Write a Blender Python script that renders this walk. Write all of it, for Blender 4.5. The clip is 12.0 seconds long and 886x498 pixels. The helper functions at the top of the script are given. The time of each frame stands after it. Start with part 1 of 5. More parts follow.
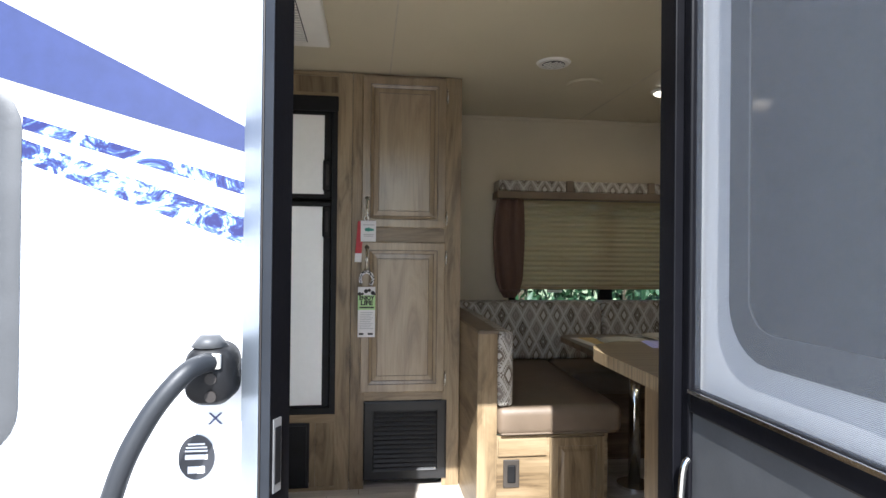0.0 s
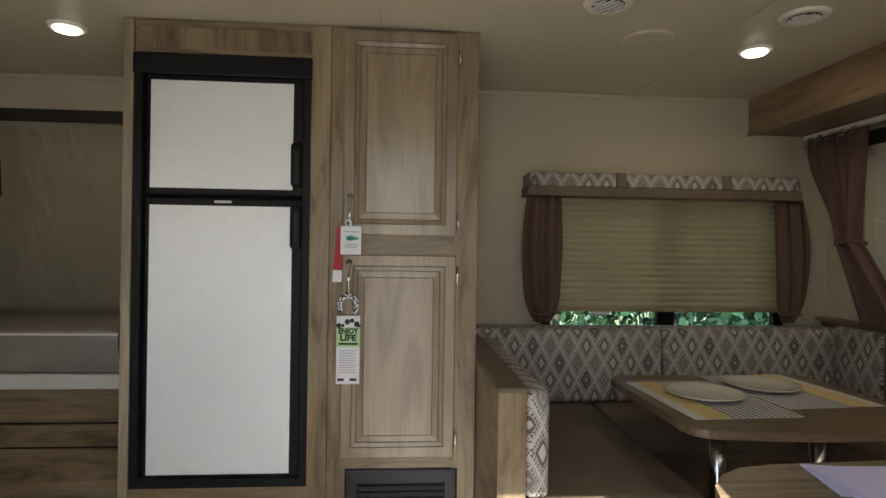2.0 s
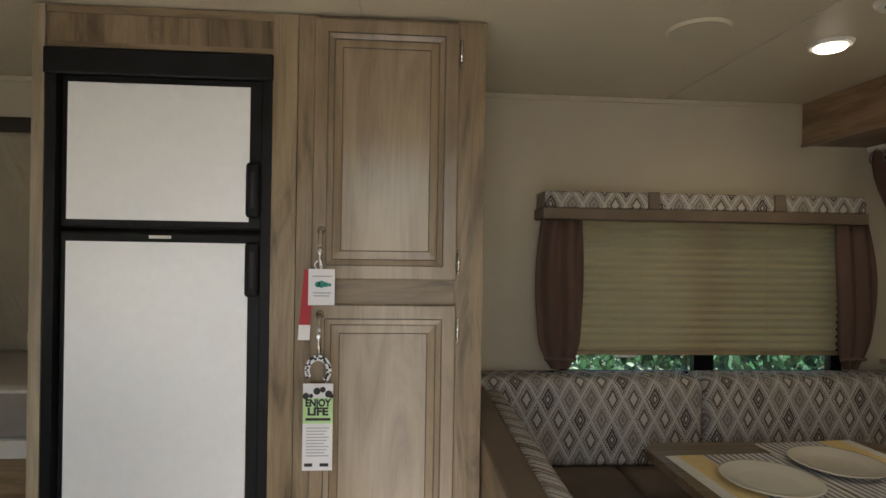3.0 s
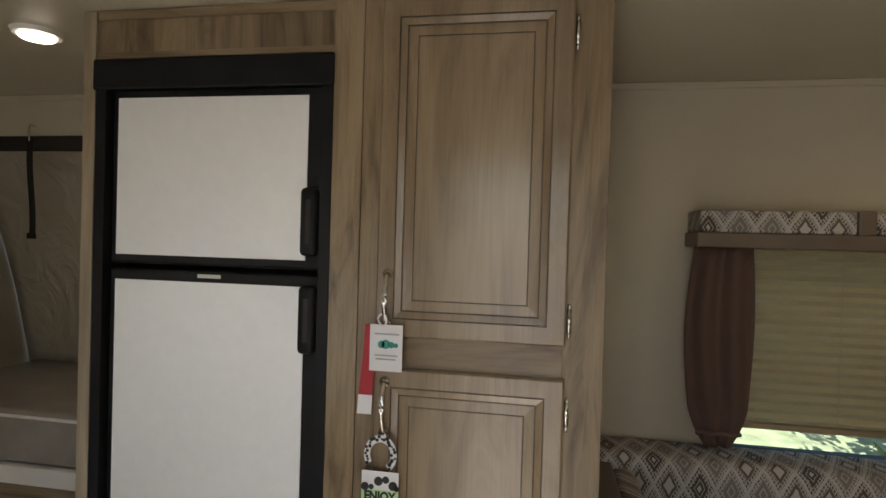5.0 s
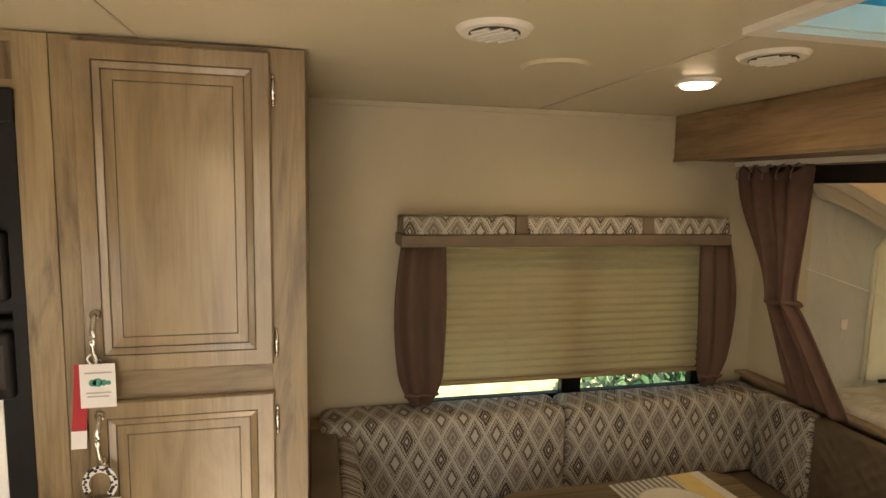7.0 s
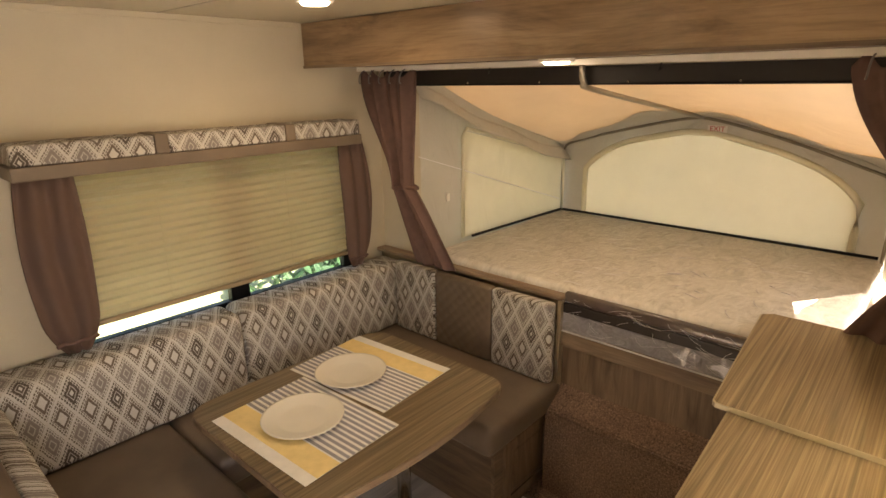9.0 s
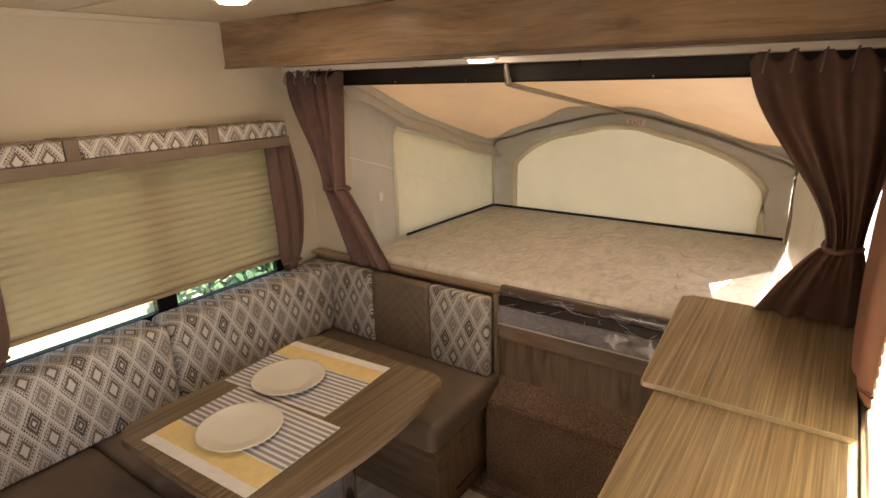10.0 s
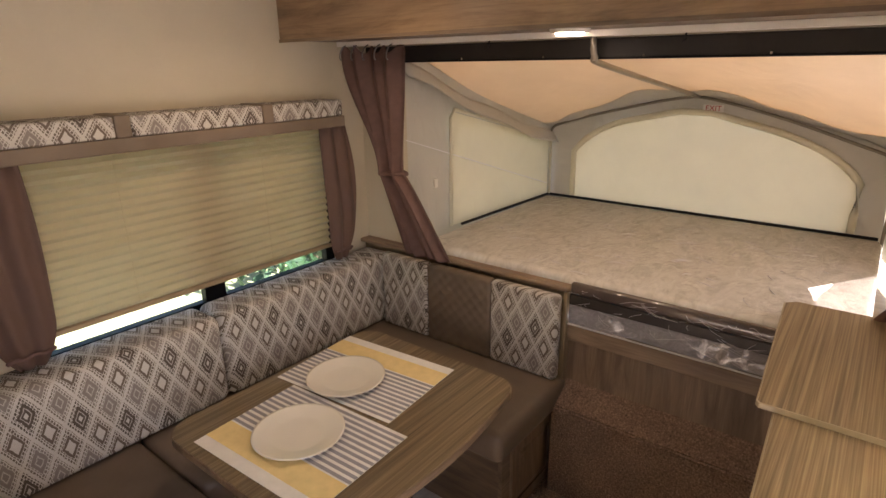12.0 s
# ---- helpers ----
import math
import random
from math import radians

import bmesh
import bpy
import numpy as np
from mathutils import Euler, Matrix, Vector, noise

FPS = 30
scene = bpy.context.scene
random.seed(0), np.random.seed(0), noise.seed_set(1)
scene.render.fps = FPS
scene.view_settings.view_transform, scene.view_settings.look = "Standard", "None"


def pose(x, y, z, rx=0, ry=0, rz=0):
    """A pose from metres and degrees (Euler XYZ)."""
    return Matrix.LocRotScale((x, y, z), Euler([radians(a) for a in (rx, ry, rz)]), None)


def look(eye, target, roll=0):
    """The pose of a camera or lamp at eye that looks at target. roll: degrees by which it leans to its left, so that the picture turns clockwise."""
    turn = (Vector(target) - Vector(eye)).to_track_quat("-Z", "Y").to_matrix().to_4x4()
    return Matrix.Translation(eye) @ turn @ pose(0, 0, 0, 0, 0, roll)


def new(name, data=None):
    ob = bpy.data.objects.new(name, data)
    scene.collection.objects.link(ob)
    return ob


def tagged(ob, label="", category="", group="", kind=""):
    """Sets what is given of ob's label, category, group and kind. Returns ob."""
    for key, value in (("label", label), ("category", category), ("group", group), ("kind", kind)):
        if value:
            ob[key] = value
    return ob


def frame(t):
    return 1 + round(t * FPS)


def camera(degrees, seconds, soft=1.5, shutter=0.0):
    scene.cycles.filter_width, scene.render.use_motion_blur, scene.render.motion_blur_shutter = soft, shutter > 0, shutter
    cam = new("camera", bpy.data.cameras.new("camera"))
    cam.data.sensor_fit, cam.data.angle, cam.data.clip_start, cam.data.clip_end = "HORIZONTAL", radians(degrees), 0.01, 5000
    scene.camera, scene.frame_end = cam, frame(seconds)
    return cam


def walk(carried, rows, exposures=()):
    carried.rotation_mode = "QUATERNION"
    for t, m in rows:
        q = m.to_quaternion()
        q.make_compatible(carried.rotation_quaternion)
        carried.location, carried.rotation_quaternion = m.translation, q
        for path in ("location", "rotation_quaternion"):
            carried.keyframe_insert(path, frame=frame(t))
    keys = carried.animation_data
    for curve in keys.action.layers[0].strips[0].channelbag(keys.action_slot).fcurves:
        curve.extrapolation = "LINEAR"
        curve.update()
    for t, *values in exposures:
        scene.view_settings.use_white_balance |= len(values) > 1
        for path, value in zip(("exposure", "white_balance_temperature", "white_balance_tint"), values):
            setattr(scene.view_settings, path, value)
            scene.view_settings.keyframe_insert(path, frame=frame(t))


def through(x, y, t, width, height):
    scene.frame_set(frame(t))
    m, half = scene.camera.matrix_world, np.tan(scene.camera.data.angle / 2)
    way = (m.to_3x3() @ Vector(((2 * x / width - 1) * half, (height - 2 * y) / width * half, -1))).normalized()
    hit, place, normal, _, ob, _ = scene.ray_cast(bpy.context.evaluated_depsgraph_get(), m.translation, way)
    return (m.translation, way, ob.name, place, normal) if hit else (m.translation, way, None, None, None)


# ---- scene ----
cam = camera(76.4, 12.0)
PATH = [
    (0, (0.02, -0.063, 1.729), (0.279, 1.92, 1.742), 0.6),
    (0.5, (0.098, -0.057, 1.713), (0.331, 1.929, 1.723), 0.5),
    (1, (0.126, 0.081, 1.681), (0.308, 2.073, 1.693), 0.6),
    (1.5, (0.148, 0.306, 1.693), (0.32, 2.298, 1.707), 0.6),
    (2, (0.186, 0.649, 1.798), (0.339, 2.643, 1.802), 0.8),
    (2.5, (0.235, 0.847, 1.858), (0.389, 2.841, 1.859), 0.8),
    (3, (0.237, 1.078, 1.94), (0.378, 3.073, 1.938), 0.9),
    (3.5, (0.122, 1.224, 1.95), (0.111, 3.224, 1.981), 0.9),
    (5.5, (0.455, 1.512, 2.106), (0.081, 3.475, 2.028), 1.7),
    (6, (0.526, 1.453, 2.149), (0.328, 3.439, 2.02), 1.9),
    (6.5, (0.504, 1.358, 2.213), (0.603, 3.353, 2.107), 1.3),
    (7, (0.489, 1.294, 2.28), (0.932, 3.232, 2.066), 1.0),
    (7.5, (0.477, 1.23, 2.317), (1.286, 3.025, 1.966), 0.2),
    (7.7, (0.457, 1.218, 2.329), (1.404, 2.93, 1.913), 0.1),
    (9.5, (0.413, 1.17, 2.35), (1.907, 2.367, 1.772), -1.3),
    (10, (0.413, 1.165, 2.345), (1.968, 2.282, 1.766), -1.5),
    (10.5, (0.414, 1.17, 2.343), (2.006, 2.23, 1.76), -1.6),
    (11, (0.426, 1.189, 2.335), (2.03, 2.217, 1.727), -1.7),
    (11.2, (0.451, 1.211, 2.337), (2.047, 2.244, 1.717), -1.9),
    (11.5, (0.458, 1.287, 2.332), (2.06, 2.309, 1.709), -1.5),
    (12, (0.458, 1.407, 2.318), (1.95, 2.583, 1.693), -0.8),
]
EXPOSURES = [(0.0, 1.7, 5800, 10), (0.5, 2.4, 5900, 10), (1.0, 2.5, 5900, 10), (1.5, 2.25, 5900, 10), (2.0, 1.9, 6100, 10), (2.5, 1.92, 6250, 10), (3.5, 2.15, 6250, 11),
             (5.5, 1.82, 6350, 12), (6.0, 2.2, 6650, 13), (6.5, 2.48, 7400, 14), (7.0, 2.67, 8500, 14), (7.5, 2.97, 9300, 14), (9.5, 3.48, 7600, 23), (10.5, 3.12, 7300, 25), (11.0, 3.07, 7200, 26), (12.0, 3.28, 6850, 27)]
walk(cam, [(t, look(eye, target, roll)) for t, eye, target, roll in PATH], EXPOSURES)

# ---- world, sun and lamps ----
world = bpy.data.worlds.new("sky")
scene.world = world
world.use_nodes = True
sky = world.node_tree.nodes.new("ShaderNodeTexSky")
sky.sky_type, sky.sun_disc = "NISHITA", False
sky.sun_elevation, sky.sun_rotation = radians(43), radians(191)
world.node_tree.links.new(sky.outputs[0], world.node_tree.nodes["Background"].inputs[0])
world.node_tree.nodes["Background"].inputs[1].default_value = 0.10
sun = new("sun", bpy.data.lights.new("sun", "SUN"))
sun.data.energy, sun.data.angle, sun.data.color = 5.0, radians(0.5), (1.0, 0.95, 0.87)
sun.matrix_world = look((0, 0, 10), (1.95, 10, 0.45))

LED = (1.0, 0.80, 0.56)


def downlight(name, x, y, z, watts):
    lamp = new(name, bpy.data.lights.new(name, "SPOT"))
    lamp.data.energy, lamp.data.color = watts, LED
    lamp.data.spot_size, lamp.data.spot_blend, lamp.data.shadow_soft_size = radians(165), 0.6, 0.035
    lamp.matrix_world = look((x, y, z), (x, y + 0.001, z - 1))


CEIL, FLOOR = 2.60, 0.58
downlight("led_dinette", 1.56, 2.75, CEIL - 0.035, 0.95)
downlight("led_galley", -1.04, 2.81, CEIL - 0.035, 0.95)
downlight("led_bunk", 2.18, 2.25, 2.375, 0.65)

# ---- materials ----
def mat(name):
    m = bpy.data.materials.new(name)
    m.use_nodes = True
    return m, m.node_tree.nodes, m.node_tree.links, m.node_tree.nodes["Principled BSDF"]


def node(ns, kind, **values):
    n = ns.new(kind)
    for k, v in values.items():
        n.inputs[k].default_value = v
    return n


def coords(ns, ls, scale=(1, 1, 1)):
    tc = ns.new("ShaderNodeTexCoord")
    mp = ns.new("ShaderNodeMapping")
    mp.inputs["Scale"].default_value = scale
    ls.new(tc.outputs["Object"], mp.inputs["Vector"])
    return mp.outputs["Vector"]


def ramp(ns, ls, source, *stops):
    r = ns.new("ShaderNodeValToRGB")
    els = r.color_ramp.elements
    while len(els) < len(stops):
        els.new(0.5)
    for e, (p, c) in zip(els, stops):
        e.position, e.color = p, (*c, 1)
    ls.new(source, r.inputs[0])
    return r.outputs[0]


def noise_tex(ns, ls, vec, scale, detail=4, rough=0.55, dist=0.0):
    n = node(ns, "ShaderNodeTexNoise", Scale=scale, Detail=detail, Roughness=rough, Distortion=dist)
    ls.new(vec, n.inputs["Vector"])
    return n.outputs["Fac"]


def mix(ns, ls, kind, fac, a, b):
    n = ns.new("ShaderNodeMix")
    n.data_type, n.blend_type = "RGBA", kind
    for sock, v in ((n.inputs["Factor"], fac), (n.inputs["A"], a), (n.inputs["B"], b)):
        if hasattr(v, "is_linked"):
            ls.new(v, sock)
        elif isinstance(v, tuple):
            sock.default_value = (*v, 1)
        else:
            sock.default_value = v
    return n.outputs["Result"]


def bump(ns, ls, bsdf, height, strength, distance=0.002):
    b = node(ns, "ShaderNodeBump", Strength=strength, Distance=distance)
    ls.new(height, b.inputs["Height"])
    ls.new(b.outputs[0], bsdf.inputs["Normal"])


def plain(name, colour, rough=0.5, metal=0.0, var=0.12, scale=9.0, bumps=0.1, coat=0.0):
    """A paint, plastic or metal with mottling at two scales."""
    m, ns, ls, b = mat(name)
    v = coords(ns, ls)
    big, small = noise_tex(ns, ls, v, scale, 3), noise_tex(ns, ls, v, scale * 22, 3)
    lo = tuple(c * (1 - var) for c in colour)
    hi = tuple(min(1, c * (1 + var)) for c in colour)
    c1 = ramp(ns, ls, big, (0.3, lo), (0.7, hi))
    c2 = ramp(ns, ls, small, (0.2, (1 - var * 0.5,) * 3), (0.8, (1.0, 1.0, 1.0)))
    ls.new(mix(ns, ls, "MULTIPLY", 1.0, c1, c2), b.inputs["Base Color"])
    b.inputs["Roughness"].default_value, b.inputs["Metallic"].default_value = rough, metal
    b.inputs["Coat Weight"].default_value = coat
    if bumps:
        bump(ns, ls, b, small, bumps)
    return m


def wood(name, dark, mid, light, axis, rough=0.40, stretch=10.0, figure=1.7, streak=0.36):
    """Printed timber laminate: long grain along one axis, cathedral figure and fine pores."""
    m, ns, ls, b = mat(name)
    sc = [stretch] * 3
    sc["xyz".index(axis)] = 1.1
    v = coords(ns, ls, tuple(sc))
    big = noise_tex(ns, ls, v, figure * 0.35, 3, 0.5, 0.8)
    fig = noise_tex(ns, ls, v, figure, 6, 0.62, 1.6)
    sc2 = [160.0] * 3
    sc2["xyz".index(axis)] = 5.0
    pores = noise_tex(ns, ls, coords(ns, ls, tuple(sc2)), 1.0, 3)
    info = ns.new("ShaderNodeObjectInfo")
    c1 = ramp(ns, ls, fig, (0.30, dark), (0.46, mid), (0.62, light), (0.78, mid))
    c2 = ramp(ns, ls, big, (0.32, (0.62, 0.59, 0.56)), (0.60, (1.0, 1.0, 1.0)))
    c3 = ramp(ns, ls, pores, (0.30, (1 - streak * 0.55,) * 3), (0.55, (1.0, 1.0, 1.0)))
    c4 = ramp(ns, ls, info.outputs["Random"], (0.0, (0.88, 0.87, 0.86)), (1.0, (1.0, 1.0, 1.0)))
    c = mix(ns, ls, "MULTIPLY", 1.0, mix(ns, ls, "MULTIPLY", 1.0, c1, c2), c3)
    ls.new(mix(ns, ls, "MULTIPLY", 1.0, c, c4), b.inputs["Base Color"])
    b.inputs["Roughness"].default_value = rough
    bump(ns, ls, b, pores, 0.12, 0.001)
    return m


OAK = ((0.110, 0.074, 0.040), (0.262, 0.190, 0.108), (0.345, 0.262, 0.158))
oak_z, oak_x, oak_y = (wood("oak_laminate_" + a, *OAK, a, 0.36, 7.5, 1.5) for a in "zxy")
# Pale edge oak, lightened further: light on the strip is in the colour.
lit_edge_oak = wood("lit_pale_oak_edge", (0.34, 0.27, 0.17), (0.46, 0.38, 0.26), (0.54, 0.46, 0.33), "z", 0.4)
door_wood = wood("oak_door", (0.205, 0.142, 0.080), (0.288, 0.210, 0.122), (0.348, 0.264, 0.160), "z", 0.30, 8.0, 1.3, 0.2)
door_wood.node_tree.nodes["Principled BSDF"].inputs["Coat Weight"].default_value = 0.5
door_wood.node_tree.nodes["Principled BSDF"].inputs["Coat Roughness"].default_value = 0.2
glaze = plain("glazed_groove", (0.105, 0.075, 0.048), 0.5, var=0.3, scale=20)
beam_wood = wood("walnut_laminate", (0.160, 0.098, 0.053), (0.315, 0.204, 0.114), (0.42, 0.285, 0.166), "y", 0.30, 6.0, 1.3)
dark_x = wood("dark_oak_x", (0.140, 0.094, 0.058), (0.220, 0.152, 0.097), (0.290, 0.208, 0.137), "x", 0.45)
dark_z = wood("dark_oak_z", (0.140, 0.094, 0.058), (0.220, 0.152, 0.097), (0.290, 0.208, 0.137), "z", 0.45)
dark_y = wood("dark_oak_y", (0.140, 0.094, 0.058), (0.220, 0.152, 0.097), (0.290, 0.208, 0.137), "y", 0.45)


def zebrano(name, axis, dim=1.0):
    m, ns, ls, b = mat(name)
    sc = [1.0, 1.0, 1.0]
    other = "y" if axis == "x" else "x"
    sc["xyz".index(axis)], sc["xyz".index(other)] = 0.7, 38.0
    v = coords(ns, ls, tuple(sc))
    lines = noise_tex(ns, ls, v, 2.6, 5, 0.6, 0.25)
    sc["xyz".index(other)] = 130.0
    fine = noise_tex(ns, ls, coords(ns, ls, tuple(sc)), 2.0, 3)
    c1 = ramp(ns, ls, lines, *((p, tuple(c * dim for c in col)) for p, col in ((0.30, (0.15, 0.102, 0.055)), (0.50, (0.285, 0.208, 0.118)), (0.66, (0.40, 0.305, 0.180)))))
    c2 = ramp(ns, ls, fine, (0.32, (0.66, 0.63, 0.60)), (0.6, (1.0, 1.0, 1.0)))
    ls.new(mix(ns, ls, "MULTIPLY", 1.0, c1, c2), b.inputs["Base Color"])
    b.inputs["Roughness"].default_value = 0.3
    bump(ns, ls, b, fine, 0.08, 0.001)
    return m


zebra_table, zebra_x = zebrano("brown_striped_laminate", "x", 0.66), zebrano("striped_laminate", "x", 0.88)
wall_paint = plain("wall_vinyl", (0.55, 0.485, 0.365), 0.6, var=0.045, scale=3, bumps=0.2)
ceiling_paint = plain("ceiling_vinyl", (0.57, 0.51, 0.375), 0.38, var=0.03, scale=2, bumps=0.1)
white_plastic = plain("white_plastic", (0.76, 0.73, 0.67), 0.4, var=0.04)
skin_white = plain("gelcoat_white", (0.80, 0.81, 0.83), 0.22, var=0.03, scale=2, bumps=0.02, coat=0.3)
skin_blue = plain("decal_blue", (0.022, 0.030, 0.100), 0.25, var=0.1, scale=30, coat=0.3)
silver = plain("anodised_aluminium", (0.25, 0.28, 0.32), 0.40, 0.75, 0.08, 6)
chrome = plain("polished_steel", (0.72, 0.70, 0.66), 0.16, 1.0, 0.05)
black_plastic = plain("black_plastic", (0.009, 0.009, 0.010), 0.5, var=0.3)
black_plastic.node_tree.nodes["Principled BSDF"].inputs["Specular IOR Level"].default_value = 0.25
black_frame = plain("black_painted_frame", (0.0045, 0.0045, 0.006), 0.4, var=0.3, scale=5)
black_frame.node_tree.nodes["Principled BSDF"].inputs["Specular IOR Level"].default_value = 0.12
grille_black = plain("grille_enamel", (0.014, 0.014, 0.015), 0.4, var=0.2)
grille_black.node_tree.nodes["Principled BSDF"].inputs["Specular IOR Level"].default_value = 0.35
grey_panel = plain("charcoal_panel", (0.060, 0.062, 0.066), 0.5, var=0.15)
fridge_white = plain("fridge_panel", (0.93, 0.93, 0.92), 0.44, 0.25, var=0.015, scale=40, bumps=0.25)
china = plain("white_china", (0.72, 0.68, 0.58), 0.18, var=0.02, bumps=0.0, coat=0.5)
paper = plain("paper", (0.80, 0.79, 0.80), 0.7, var=0.03)
lilac_paper = plain("lilac_paper", (0.66, 0.62, 0.86), 0.7, var=0.03)
red_card = plain("red_card", (0.42, 0.012, 0.022), 0.5, var=0.06)
green_card = plain("green_card", (0.48, 0.72, 0.33), 0.5, var=0.05)
teal_print = plain("teal_print", (0.05, 0.33, 0.26), 0.5, var=0.1)
ink = plain("black_ink", (0.02, 0.02, 0.02), 0.6, var=0.1)
grey_ink = plain("grey_ink", (0.42, 0.42, 0.44), 0.6, var=0.1)
yellow_cloth = plain("yellow_cotton", (0.76, 0.59, 0.27), 0.85, var=0.06, scale=30, bumps=0.5)
white_cloth = plain("white_cotton", (0.74, 0.72, 0.67), 0.85, var=0.05, scale=30, bumps=0.5)
grey_cloth = plain("grey_cotton", (0.29, 0.28, 0.30), 0.85, var=0.07, scale=30, bumps=0.5)
curtain_cloth = plain("brown_curtain_cloth", (0.130, 0.071, 0.057), 0.75, var=0.14, scale=25, bumps=0.4)
hook_grey = plain("hook_plastic", (0.20, 0.185, 0.18), 0.5)
strap_web = plain("black_webbing", (0.010, 0.009, 0.008), 0.8, var=0.2)
rubber = plain("rubber_track", (0.018, 0.014, 0.012), 0.6, var=0.2)
band_black = plain("mattress_border", (0.020, 0.014, 0.012), 0.45, var=0.2)
gravel = plain("pale_concrete", (0.46, 0.44, 0.41), 0.95, var=0.25, scale=3, bumps=0.8)
lawn = plain("lawn", (0.30, 0.32, 0.19), 0.95, var=0.3, scale=4, bumps=0.8)
leaf = plain("leaves", (0.022, 0.060, 0.026), 0.5, var=0.45, scale=8, bumps=0.2)
bark = plain("bark", (0.10, 0.075, 0.055), 0.9, var=0.3)
exit_red = plain("red_print", (0.50, 0.05, 0.04), 0.6, var=0.1)


def math_node(ns, ls, op, a, b=None):
    n = ns.new("ShaderNodeMath")
    n.operation = op
    for i, v in enumerate((a, b)):
        if v is None:
            continue
        if hasattr(v, "is_linked"):
            ls.new(v, n.inputs[i])
        else:
            n.inputs[i].default_value = v
    return n.outputs[0]


def leatherette():
    m, ns, ls, b = mat("brown_leatherette")
    v = coords(ns, ls)
    big, small = noise_tex(ns, ls, v, 5, 4), noise_tex(ns, ls, v, 420, 2)
    ls.new(ramp(ns, ls, big, (0.3, (0.120, 0.088, 0.060)), (0.7, (0.172, 0.127, 0.088))), b.inputs["Base Color"])
    b.inputs["Roughness"].default_value = 0.5
    bump(ns, ls, b, small, 0.35, 0.001)
    return m


brown_seat = leatherette()


def quilted():
    """Leatherette stitched in small diamonds."""
    m, ns, ls, b = mat("quilted_leatherette")
    tc, sep = ns.new("ShaderNodeTexCoord"), ns.new("ShaderNodeSeparateXYZ")
    ls.new(tc.outputs["Object"], sep.inputs[0])
    u, v = math_node(ns, ls, "DIVIDE", sep.outputs["Y"], 0.055), math_node(ns, ls, "DIVIDE", sep.outputs["Z"], 0.055)
    pads = []
    for op in ("ADD", "SUBTRACT"):
        k = math_node(ns, ls, "FRACT", math_node(ns, ls, op, u, v))
        pads.append(math_node(ns, ls, "MINIMUM", math_node(ns, ls, "ABSOLUTE", math_node(ns, ls, "SUBTRACT", k, 0.5)), 0.40))
    high = math_node(ns, ls, "MULTIPLY", math_node(ns, ls, "ADD", *pads), -1.0)
    ls.new(ramp(ns, ls, noise_tex(ns, ls, tc.outputs["Object"], 5, 4), (0.3, (0.120, 0.088, 0.060)), (0.7, (0.172, 0.127, 0.088))), b.inputs["Base Color"])
    b.inputs["Roughness"].default_value = 0.5
    bump(ns, ls, b, high, 0.4, 0.012)
    return m





